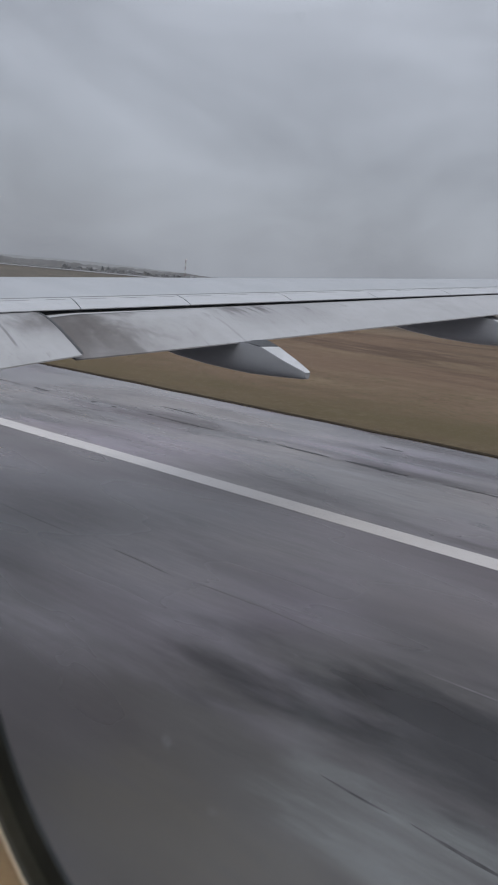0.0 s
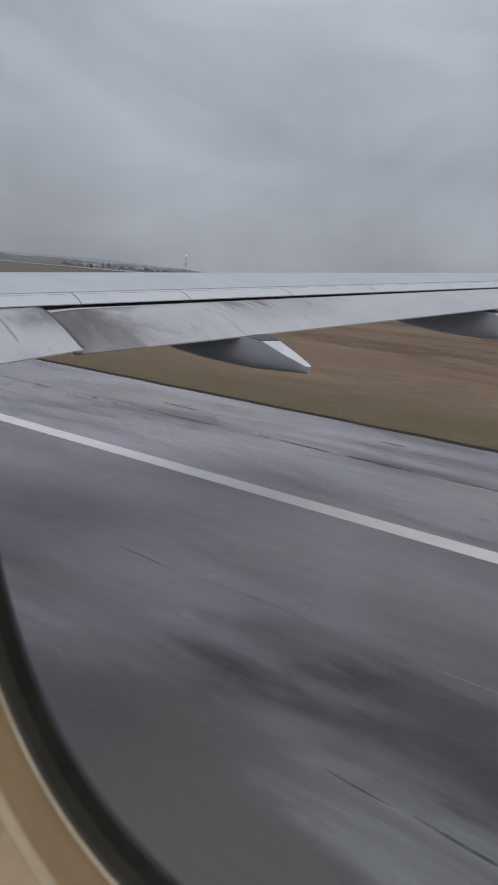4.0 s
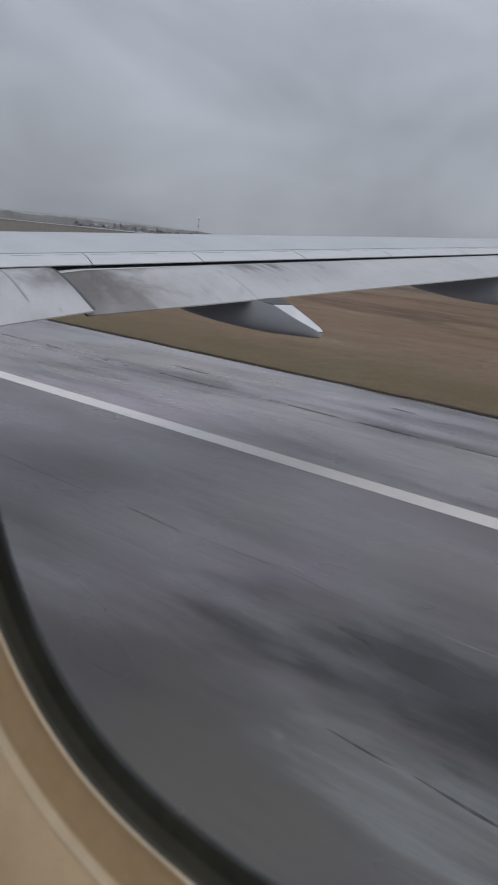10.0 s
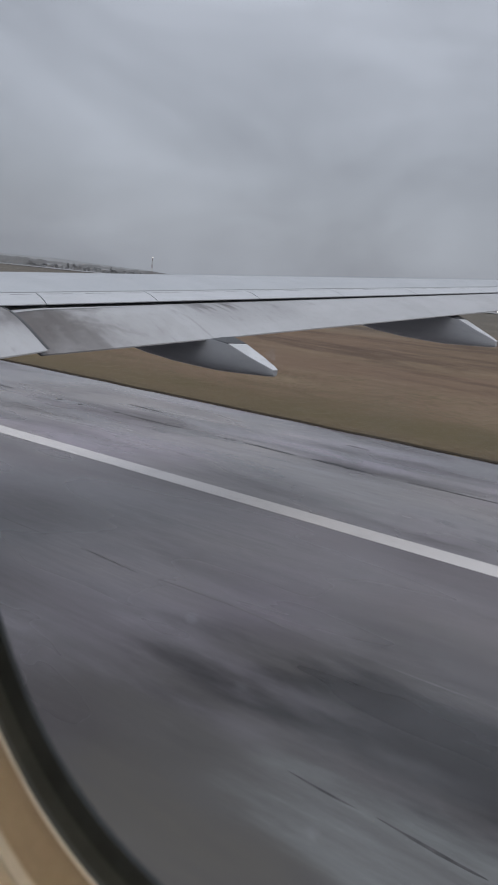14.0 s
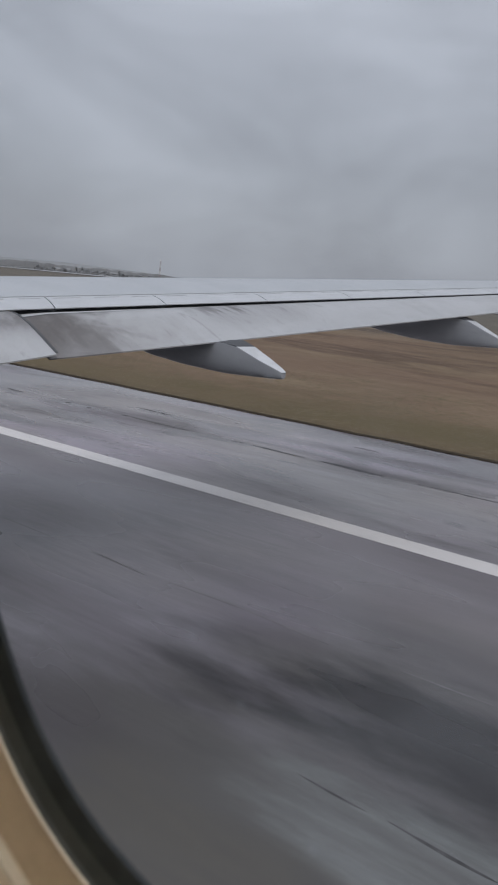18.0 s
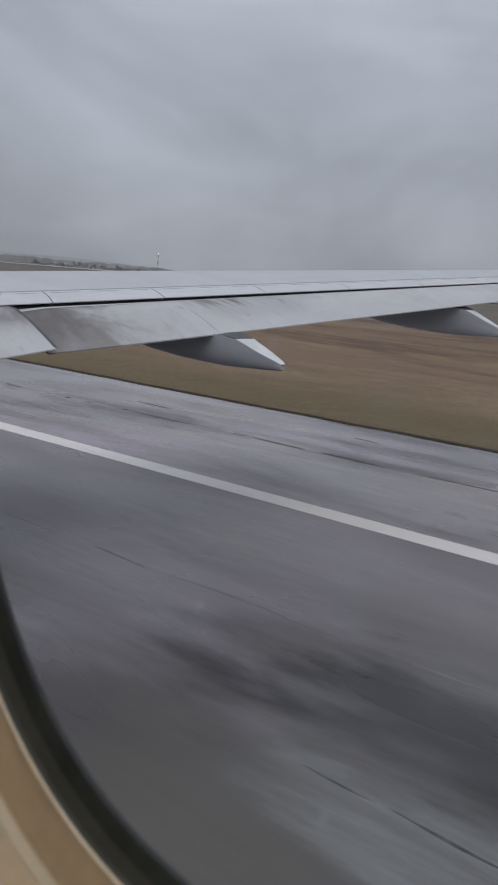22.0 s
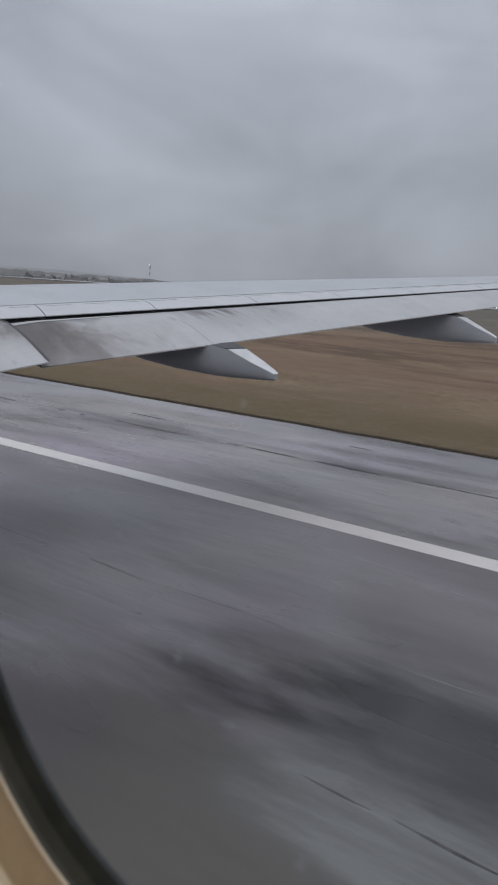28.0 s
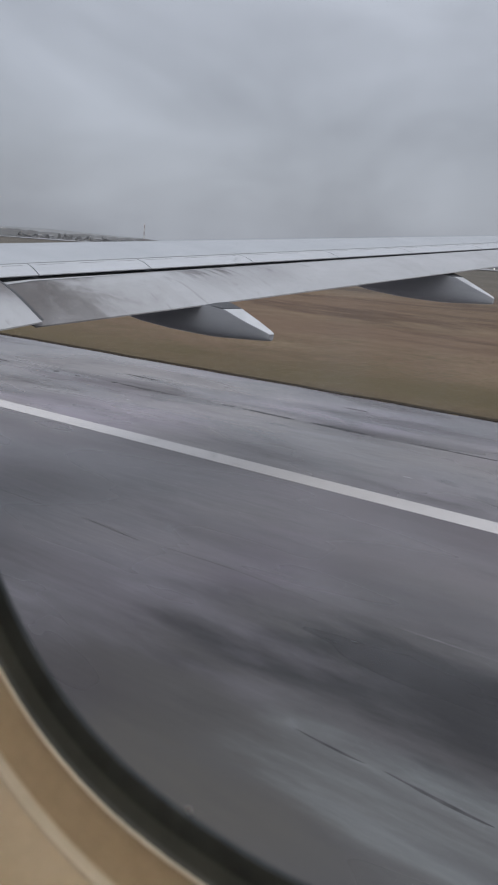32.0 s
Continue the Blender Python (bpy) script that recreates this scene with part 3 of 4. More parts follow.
bm = box(bmesh.new(), (20.31, -900, -0.25), (EDGE, 2600, -0.004))
shoulder = tagged(part("runway_shoulder", bm, "shoulder"), "wet paler asphalt shoulder beside the runway", "shoulder", kind="structure")
bm = box(bmesh.new(), (-40.0, -900, -0.25), (-25.2, 2600, -0.004))
tagged(part("far_shoulder", bm, "shoulder"), "wet paler asphalt shoulder beside the runway", "shoulder", kind="structure")


def strip(name, x0, x1, y0, y1, z, mat, parent, step=4.0, wob=0.0, seed=0, label=""):
    """A thin painted or sealed strip along the runway with a slightly uneven edge."""
    rnd = random.Random(seed)
    n = max(1, int((y1 - y0) / step))
    bm_ = bmesh.new()
    rows = []
    for i in range(n + 1):
        y = y0 + (y1 - y0) * i / n
        c_ = wob * noise.noise((y * 0.35, seed * 7.7, 0)) if wob else 0.0
        w0, w1 = rnd.uniform(-0.3, 0.3) * wob * 0.3, rnd.uniform(-0.3, 0.3) * wob * 0.3
        rows.append([bm_.verts.new(v) for v in ((x0 + c_ + w0, y, z), (x1 + c_ + w1, y, z))])
    for a_, b2 in zip(rows, rows[1:]):
        bm_.faces.new((a_[0], a_[1], b2[1], b2[0]))
    ext = bmesh.ops.extrude_face_region(bm_, geom=bm_.faces[:])
    bmesh.ops.translate(bm_, verts=[v for v in ext["geom"] if isinstance(v, bmesh.types.BMVert)], vec=(0, 0, -0.03))
    return part(name, bm_, mat, parent, label)


EXITS = 296.0, 404.0, 616.0, 880.0   # near corners of the exit taxiways further along
WIDE, ROUND = 24.0, 30.0             # their width and the radius of their corners
ends = [-300.0] + [v for y in EXITS for v in (y - ROUND, y + WIDE + ROUND)] + [1500.0]
for i, (a, b_) in enumerate(zip(ends[::2], ends[1::2])):
    strip("edge_line", LINE[0], LINE[1], a, b_, 0.006, "paint", runway, 6.0, 0.02, 3, "worn white painted runway edge line")
# longitudinal joints, their tar broken up into short ragged runs
def seam(name, x, y0, y1, wide, z, mat, sheet, seed):
    rnd_ = random.Random(seed)
    n = max(4, int((y1 - y0) / 0.16))
    bm_, last = bmesh.new(), None
    for i in range(n + 1):
        u = i / n
        y = y0 + (y1 - y0) * u
        w = wide * (0.12 + math.sin(math.pi * u) ** 0.6) * (0.55 + 0.9 * rnd_.random())
        cx = x + 0.16 * noise.noise((y * 0.4, seed * 3.1, 0))
        now = [bm_.verts.new(v) for v in ((cx - w / 2, y, z), (cx + w / 2, y, z), (cx + w / 2, y, z - 0.03), (cx - w / 2, y, z - 0.03))]
        if last:
            for j in range(4):
                bm_.faces.new((last[j], last[(j + 1) % 4], now[(j + 1) % 4], now[j]))
        else:
            bm_.faces.new(now)
        last = now
    bm_.faces.new(last[::-1])
    return part(name, bm_, mat, sheet)


rnd = random.Random(14)
y = -20.0
while y < 75:
    n = rnd.choice((0.25, 0.4, 0.7, 1.2, 3.0)) * rnd.uniform(0.7, 1.3)
    if rnd.random() < 0.85:
        seam("tar_joint", 27.35, y, y + n, rnd.choice((0.07, 0.10, 0.16, 0.26)), 0.003, "tar", shoulder, int(y * 17) + 900)
    y += n + rnd.choice((0.15, 0.3, 0.5, 1.4, 3.0)) * rnd.uniform(0.5, 1.2)
for i, (x, y, n) in enumerate(((8.62, -3.0, 3.4), (8.66, 1.9, 1.5), (8.68, 3.7, 1.1))):
    seam("tar_joint", x, y, y + n, 0.045, 0.003, "tar", runway, 404 + i)
for i, (x, y, n) in enumerate(((29.8, 26.0, 2.4), (31.6, 15.2, 1.3), (29.2, 44.0, 3.0))):
    seam("sealed_crack", x, y, y + n, 0.10, 0.003, "tar", shoulder, 130 + i)

for i, (y, n) in enumerate(((2.0, 3.2), (6.6, 4.2), (11.4, 2.0), (14.5, 5.0), (22.0, 6.0))):
    seam("lane_joint", 12.68, y, y + n, 0.045, 0.003, "paving_seam", runway, 700 + i)
# threshold bar and stripes, the aiming block and touchdown bars lie further along the runway
strip("threshold_bar", 2.0, LINE[0], 279, 282, 0.006, "paint", runway, 1.0, 0.02, 58)
for i, y in enumerate((286, 396)):
    for k in range(5):
        x = 18.3 - 3.5 * k
        strip("threshold_stripe", x - 1.8, x, y, y + 30, 0.006, "paint", runway, 10.0, 0.02, 60 + 8 * i + k)
for k in range(4):
    strip("aiming_block", 5.6 + 2.05 * k, 7.63 + 2.05 * k, 652, 697, 0.006, "paint", runway, 15.0, 0.02, 70 + k)
for y, bars in ((752, (6.0, 10.2)), (872, (6.0,)), (985, (6.0,))):
    for x in bars:
        strip("touchdown_bar", x, x + 3.0, y, y + 22.5, 0.006, "paint", runway, 11.0, 0.02, int(y + x))

# bare soil lip along the grass
tagged(strip("soil_edge", EDGE - 0.24, EDGE + 0.25, -60, 260, 0.03, "soil", None, 0.5, 0.13, 90), "dark wet soil lip between shoulder and grass", "soil", kind="structure")

# low matted grass tufts
rnd = random.Random(5)
verts, faces = [], []
for k in range(9800):
    x = EDGE + 0.2 + 26.0 * rnd.random() ** 1.5 if k < 9000 else EDGE + rnd.gauss(-0.12, 0.16)
    y = rnd.uniform(2, 64)
    r, h, turn = rnd.uniform(0.07, 0.24), rnd.uniform(0.008, 0.030), rnd.uniform(0, 6.28)
    i = len(verts)
    z0 = land(x, y) + 0.05 * noise.noise((x * 0.13, y * 0.1, 0)) * min(1.0, (x - EDGE) / 6.0) - 0.012
    for j in range(6):
        q = r * rnd.uniform(0.6, 1.3)
        verts.append((x + q * math.cos(turn + j * 1.047), y + 1.6 * q * math.sin(turn + j * 1.047), z0))
    verts.append((x + rnd.uniform(-0.4, 0.4) * r, y + rnd.uniform(-0.4, 0.4) * r, z0 + h + 0.012))
    faces += [(i + j, i + (j + 1) % 6, i + 6) for j in range(6)]
me = bpy.data.meshes.new("grass_tufts")
me.from_pydata(verts, [], faces)
me.materials.append(M["blade"])
tagged(new("grass_tufts", me), "short dry matted grass tufts along the runway shoulder", "grass", kind="stuff")

# far taxiway and its hedge line
bm = bmesh.new()
rows = [[bm.verts.new((x, y, land(x, y) + dz)) for x, dz in ((318, 0.25), (331, 0.25), (344, 0.25), (344, -1), (318, -1))] for y in range(-300, 2600, 50)]
for a, b_ in zip(rows, rows[1:]):
    for i in range(2):
        bm.faces.new((a[i], a[(i + 1) % 5], b_[(i + 1) % 5], b_[i]))
tagged(part("far_taxiway", bm, "taxi"), "pale wet taxiway strip across the far field", "taxiway", kind="structure")

# low hills, with the haze before them put into their pale grey
bm = bmesh.new()
prev = None
for i in range(0, 121):
    a = radians(-20 + i * 1.6)
    r = 3400
    x, y = r * math.sin(a), r * math.cos(a)
    az = -20 + i * 1.6
    fade = min(max((62 - az) / 22, 0.0), 1.0)
    top = 22 + 38 * fade * (0.85 + 0.3 * noise.noise((az * 0.09, 1.3, 0))) + 5 * noise.noise((az * 0.5, 0, 2))
    rb = 2500
    cur = [bm.verts.new(v) for v in ((rb * math.sin(a), rb * math.cos(a), -5), (x * 0.88, y * 0.88, top * 0.7), (x, y, top), (x * 1.05, y * 1.05, -5))]
    if prev:
        for j in range(3):
            bm.faces.new((prev[j], prev[j + 1], cur[j + 1], cur[j]))
    prev = cur
tagged(part("backdrop_hills", bm, "hill", smooth=True), "low hills beyond the airfield, haze painted into their grey", "hills", kind="structure")

# a belt of bare woods at the foot of the hills, greyed for haze
bm = bmesh.new()
prev = None
for i in range(0, 1300):
    az = 12 + i * 0.04
    a = radians(az)
    base = land(1500 * math.sin(a), 0)
    fade = min(max((61 - az) / 26, 0.0), 1.0) ** 0.7
    top = base + 1.5 + fade * (12.0 + 4.5 * noise.noise((az * 0.35, 5.1, 0)) + 2.2 * noise.noise((az * 2.2, 1.7, 0)) + 1.2 * noise.noise((az * 7.0, 0.4, 3)))
    cur = [bm.verts.new((r * math.sin(a), r * math.cos(a), z)) for r, z in ((1495, base - 4), (1500, base + (top - base) * 0.6), (1506, top), (1530, base - 4))]
    if prev:
        for j in range(3):
            bm.faces.new((prev[j], prev[j + 1], cur[j + 1], cur[j]))
    prev = cur
tagged(part("backdrop_woods", bm, "wood", smooth=True), "bare winter woods below the hills, greyed with painted haze", "woods", kind="structure")

# ---- the airliner ----
plane = tagged(new("airliner"), "white twin-aisle airliner with grey wing and lowered flaps", "airliner")


# spanwise lines of the starboard wing: place ahead and height for a distance x out from the seat
def te(x):
    return Vector((x, 14.0 - 0.25 * x, 3.73 + 0.1207 * x))


def gap(x):
    return Vector((x, 17.0 - 0.30 * x, 4.60 + 0.0992 * x))


def hinge(x):
    return Vector((x, 18.5 - 0.32 * x, 4.78 + 0.0964 * x))


def crest(x):
    return Vector((x, 22.0 - 0.42 * x, 5.175 + 0.089 * x))


def nose(x):
    return Vector((x, 27.5 - 0.62 * x, 4.55 + 0.092 * x))


def section(x):
    n_, c_, h_, t_ = nose(x), crest(x), hinge(x), te(x)
    thick = 1.25 - 0.031 * x
    pts = [n_, n_.lerp(c_, 0.12) + Vector((0, 0, 0.22 * thick)), n_.lerp(c_, 0.45) + Vector((0, 0, 0.17 * thick)), c_]
    pts += [c_.lerp(h_, 0.35) + Vector((0, 0, 0.05)), c_.lerp(h_, 0.7) + Vector((0, 0, 0.04)), h_]
    spar = h_ + Vector((0, -0.05, -0.5 * thick))
    pts += [h_ + Vector((0, 0, -0.06)), spar, c_ + Vector((0, 0, -0.95 * thick)), n_.lerp(c_, 0.3) + Vector((0, 0, -0.6 * thick)), n_.lerp(c_, 0.06) + Vector((0, 0, -0.16 * thick))]
    return pts


stations = [0.3, 3, 6, 9, 12, 15, 18, 21, 24, 27, 29.6]
wing = part("wing", loft(bmesh.new(), [section(x) for x in stations]), "wing", plane, "pale grey wing skin with panel lines", smooth=True)
bm = wing.data
for poly in bm.polygons:
    poly.use_smooth = abs(poly.normal.x) < 0.9

# spoiler panels hinged to the rear of the upper skin
cuts = [0.9, 4.9, 8.72, 11.46, 14.12, 17.05, 19.95, 22.9, 26.2, 29.5]
for a, b_ in zip(cuts, cuts[1:]):
    bm = bmesh.new()
    rings = []
    for k in range(5):
        x = a + 0.014 + (b_ - a - 0.028) * k / 4
        h_, g_ = hinge(x + 0.55) + Vector((0, -0.025, -0.014)), gap(x)
        mid = h_.lerp(g_, 0.5) + Vector((0, 0, 0.025))
        down = Vector((0, 0, -0.05))
        rings.append([h_, mid, g_ + Vector((0, 0.01, 0.0)), g_ + Vector((0, 0.02, -0.02)), mid + down, h_ + down])
    panel = part("spoiler", loft(bm, rings), "spoiler", wing)
    for p0, p1 in ((0.06, 0.30), (0.42, 0.66), (0.78, 0.95)):
        rings = []
        for k in range(4):
            x = a + (b_ - a) * (p0 + (p1 - p0) * k / 3)
            h_, g_ = hinge(x + 0.55) + Vector((0, -0.025, -0.014)), gap(x)
            top = h_.lerp(g_, 0.5) + Vector((0, 0, 0.025))
            q0, q1 = h_.lerp(top, 0.36) + Vector((0, 0, 0.002)), h_.lerp(top, 0.40) + Vector((0, 0, 0.002))
            rings.append([q0, q1, q1 + Vector((0, 0, -0.008)), q0 + Vector((0, 0, -0.008))])
        part("panel_seam", loft(bmesh.new(), rings), "tar", panel, "thin dark panel seam")
# the cove under the spoilers, its shade painted in as near-black
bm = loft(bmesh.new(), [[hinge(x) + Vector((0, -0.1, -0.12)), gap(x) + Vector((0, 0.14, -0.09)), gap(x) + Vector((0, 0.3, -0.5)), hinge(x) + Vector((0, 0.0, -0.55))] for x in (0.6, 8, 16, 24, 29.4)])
part("flap_cove", bm, "dark", wing, "cove ahead of the flaps, its shade painted near-black")


RIB = 0.72   # the ribs stand square to the rear spar, so the ends lean outboard going forward


def flap(name, x0, x1, mat, tail, label, drop0, drop1, end_round):
    """A slotted flap: rounded nose under the spoilers, gently arched top, thin trailing edge."""
    bm_ = bmesh.new()
    rings = []
    n_ = 26
    for k in range(n_ + 1):
        u = k / n_
        x = x0 + (x1 - x0) * u
        t_ = tail(x)
        s_ = max(0.0, 1 - (x - x0) / end_round) if end_round else 0.0
        t_ = t_ + Vector((0, 0.28 * s_ ** 3, -0.05 * s_ ** 2))
        drop = drop0 + (drop1 - drop0) * u
        g_ = gap(x + RIB) + Vector((0, 0.25, -drop - 0.03 - 0.03 * s_ ** 2))
        ring = []
        for i in range(9):
            v = i / 8
            arch = 0.16 * math.sin(math.pi * v ** 0.8) * (1 - 0.35 * v)
            q = g_.lerp(t_, v) + Vector((0, 0, arch - 0.05 * s_ ** 2 * math.sin(math.pi * v)))
            ring.append(q)
        lower = [g_.lerp(t_, v) + Vector((0, 0, -0.26 * (1 - v) ** 0.7 - 0.025)) for v in (1.0, 0.75, 0.5, 0.25, 0.08)]
        ring += lower + [g_ + Vector((0, 0.12, -0.13))]
        rings.append(ring)
    ob = part(name, loft(bm_, rings), mat, plane, label, smooth=True)
    for poly in ob.data.polygons:
        poly.use_smooth = len(poly.vertices) == 4
    return ob


def te_in(x):
    return Vector((x, 14.0 - 0.25 * x, 3.226 + 0.180 * x)) if x > 7.5 else Vector((x, 14.0 - 0.25 * x, 4.576 - 0.06 * (7.5 - x)))


flap("outboard_flap", 9.9, 27.6, "flap", te, "pale grey flap sooted dark at its inner end", 0.075, 0.075, 0.7)
flap("flaperon", 6.2, 9.83, "flaperon", te_in, "streaked pale grey flaperon", 0.02, 0.02, 0)
flap("inboard_flap", 0.9, 6.1, "flaperon", te_in, "streaked pale grey inboard flap", 0.08, 0.08, 0)
flap("aileron", 27.7, 29.5, "flaperon", te, "pale grey aileron", 0.05, 0.05, 0)

# added dark strip along the flaperon's end, drawing the shade in the slot
rings = []
for k in range(13):
    v = 0.03 + 0.95 * k / 12
    row = []
    for x, dz in ((9.825, 0.008), (9.885, -0.004), (9.885, -0.16), (9.825, -0.16)):
        front = gap(x + RIB) + Vector((0, 0.25, -0.05))
        row.append(front.lerp(te_in(x), v) + Vector((0, 0, 0.16 * math.sin(math.pi * v ** 0.8) * (1 - 0.35 * v) + dz * (1.0 if dz > 0 else 1.0 - v))))
    rings.append(row)
part("slot_shade", loft(bmesh.new(), rings), "dark", wing, "near-black strip for the shade in the flaperon slot")


def fairing(dx, dy, dz, deep=1.0, long=1.0):
    """Canoe fairing under the flap: deep keel, flat-topped tail with a pale cap."""
    bm_ = bmesh.new()
    xf = 13.75
    rings = []
    keel = [(15.4, 5.35, 5.5, 0.06), (14.6, 5.16, 5.5, 0.20), (13.6, 4.98, 5.5, 0.28), (12.6, 4.82, 5.46, 0.33), (11.7, 4.735, 5.40, 0.345), (10.9, 4.70, 5.36, 0.345)]
    keel += [(10.42, 4.688, 5.355, 0.34), (10.06, 4.70, 5.305, 0.33), (9.5, 4.725, 5.08, 0.25), (9.15, 4.742, 4.945, 0.145), (9.04, 4.752, 4.895, 0.10), (9.02, 4.77, 4.88, 0.08)]
    keel = [(10.0 + (y - 10.0) * long, 5.4 + (zb - 5.4) * deep, 5.4 + (zt - 5.4) * deep, hw) for y, zb, zt, hw in keel]
    for y, zb, zt, hw in keel:
        ring = []
        for i in range(14):
            a_ = math.pi * i / 13
            # lower half: rounded U
            cx, cz = math.cos(a_), math.sin(a_)
            px = math.copysign(abs(cx) ** 0.42, cx) * hw
            pz = zt - (zt - zb) * abs(cz) ** 0.85
            ring.append((xf + px + dx, y + dy, pz + dz))
        rings.append(ring)
    ob = part("flap_track_fairing", loft(bm_, rings), "fairing", plane, "grey canoe-shaped flap track fairing with pale tail cap", smooth=True)
    for poly in ob.data.polygons:
        poly.use_smooth = len(poly.vertices) == 4
    bm_ = bmesh.new()
    top, bot = [], []
    for y, zb, zt, hw in keel[7:]:
        top.append([(xf - hw * 0.99 + dx, y + dy, zt + 0.012 + dz), (xf + hw * 0.99 + dx, y + dy, zt + 0.012 + dz), (xf + hw * 0.99 + dx, y + dy, zt - 0.015 + dz), (xf - hw * 0.99 + dx, y + dy, zt - 0.015 + dz)])
    part("tail_cap", loft(bm_, top), "cap", ob, "pale painted cap")
    # shaded gap under the flap, built as a dark block ahead of the cap
    link = []
    for y, z, hw, tip in ((10.08, 5.315, 0.334, 0.0), (10.40, 5.372, 0.344, 0.04), (10.56, 5.376, 0.349, 0.04)):
        y, z = 10.0 + (y - 10.0) * long + dy, 5.4 + (z - 5.4) * deep + dz
        hw -= 0.012
        link.append([(xf - hw + dx, y, z - 0.06 - tip), (xf - hw + dx, y, z + 0.014 - tip * 0.7), (xf + hw + dx, y, z + 0.014 + tip), (xf + hw + dx, y, z - 0.06)])
    part("flap_gap_shade", loft(bmesh.new(), link), "dark", ob, "near-black block for the shaded gap under the flap")
    return ob


fairing(0, 0, 0)
fairing(8.55, -1.69, 0.976, 1.2, 1.05)
fairing(-7.4, 2.4, -0.95)

# ---- fuselage and cabin round the window ----
WC, WA, WB, WN, LEAN = (0.1096, 6.5123), 0.1429, 0.2230, 2.38, 0.072
PITCH, COUNT, FIRST = 0.61, 9, -4


def oval(o, x, cy, n_=128):
    pts = []
    for i in range(n_):
        a_ = 2 * math.pi * i / n_
        c_, s_ = math.cos(a_), math.sin(a_)
        k = (abs(c_) ** WN + abs(s_) ** WN) ** (-1 / WN)
        u, v = (WA + o) * k * c_, (WB + o) * k * s_
        pts.append((x, cy + u * math.cos(LEAN) - v * math.sin(LEAN), WC[1] + u * math.sin(LEAN) + v * math.cos(LEAN)))
    return pts


def cell(x, cy, n_=128, z0=6.05, z1=7.0):
    pts = []
    for i in range(n_):
        a_ = 2 * math.pi * i / n_
        c_, s_ = math.cos(a_), math.sin(a_)
        hy = PITCH / 2
        hz = (z1 - WC[1]) if s_ > 0 else (WC[1] - z0)
        k = 1 / max(abs(c_) / hy, abs(s_) / hz)
        pts.append((x, cy + k * c_, WC[1] + k * s_))
    return pts


def side(mirror):
    """One cabin side: lining, outer skin and a window in each bay."""
    def put(pts):
        return [(-4.95 - x, y, z) for x, y, z in pts] if mirror else pts
    for i in range(COUNT):
        cy = WC[0] + PITCH * (FIRST + i)
        lining = part("sidewall_panel", loft(bmesh.new(), [put(cell(0.118, cy)), put(oval(0.070, 0.121, cy)), put(oval(0.049, 0.1285, cy)), put(oval(0.0375, 0.136, cy)), put(oval(0.031, 0.143, cy)), put(oval(0.0285, 0.146, cy))], caps=False), "lining", plane, "cream moulded cabin sidewall", smooth=True)
        part("window_reveal", loft(bmesh.new(), [put(oval(0.0285, 0.146, cy)), put(oval(0.025, 0.147, cy)), put(oval(0.018, 0.1500, cy)), put(oval(0.0136, 0.1504, cy)), put(oval(0.0120, 0.1500, cy))], caps=False), "reveal", lining, "tan window reveal", smooth=True)
        # lip in a paler colour that holds the highlight on the panel's edge
        part("panel_lip", loft(bmesh.new(), [put(oval(0.0320, 0.1428, cy)), put(oval(0.0310, 0.1420, cy)), put(oval(0.0298, 0.1424, cy)), put(oval(0.0284, 0.1452, cy))], caps=False), "rim", lining, "rounded lip of the panel, its highlight painted pale", smooth=True)
        part("trim_ring", loft(bmesh.new(), [put(oval(0.0121, 0.1502, cy)), put(oval(0.0117, 0.1490, cy)), put(oval(0.0110, 0.1487, cy)), put(oval(0.0105, 0.1496, cy))], caps=False), "rim", lining, "pale trim ring", smooth=True)
        part("seal_lip", loft(bmesh.new(), [put(oval(0.0106, 0.1496, cy)), put(oval(0.0100, 0.1512, cy)), put(oval(0.0078, 0.1521, cy)), put(oval(0.0052, 0.1529, cy))], caps=False), "seal_lip", lining, "dull dark grey-green seal lip", smooth=True)
        part("gasket", loft(bmesh.new(), [put(oval(0.0053, 0.1529, cy)), put(oval(0.0040, 0.1535, cy)), put(oval(0.0014, 0.1548, cy)), put(oval(0.0003, 0.1556, cy)), put(oval(0.0003, 0.1575, cy)), put(oval(0.03, 0.1585, cy))], caps=False), "gasket", lining, "black rubber window seal", smooth=True)
        bm_ = bmesh.new()
        bm_.faces.new([bm_.verts.new(v) for v in put(oval(0.0015, 0.1565, cy))])
        ob = part("pane", bm_, "pane", lining, "clear acrylic window pane")
        ob.visible_shadow = False
        part("skin_panel", loft(bmesh.new(), [put(cell(0.175, cy)), put(oval(0.044, 0.175, cy)), put(oval(0.034, 0.170, cy)), put(oval(0.029, 0.1587, cy))], caps=False), "skin", plane, smooth=True)


side(False)
side(True)
y0, y1 = WC[0] + PITCH * (FIRST - 0.5), WC[0] + PITCH * (FIRST + COUNT - 0.5)
for sgn in (1, -1):
    for z0, z1 in ((5.25, 6.05), (7.0, 7.6)):
        x = 0.118 if sgn > 0 else -5.068
        bm = box(bmesh.new(), (min(x, x + 0.05 * sgn), y0, z0), (max(x, x + 0.05 * sgn), y1, z1))
        part("wall_lining", bm, "lining", plane)
part("cabin_floor", box(bmesh.new(), (-5.1, y0, 5.15), (0.16, y1, 5.25)), "carpet", plane, "grey cabin carpet")
part("cabin_ceiling", box(bmesh.new(), (-5.1, y0, 7.6), (0.16, y1, 7.68)), "lining", plane, "cream cabin ceiling")
part("bulkhead", box(bmesh.new(), (-5.1, y0 - 0.06, 5.2), (0.16, y0, 7.65)), "lining", plane)
part("bulkhead", box(bmesh.new(), (-5.1, y1, 5.2), (0.16, y1 + 0.06, 7.65)), "lining", plane)


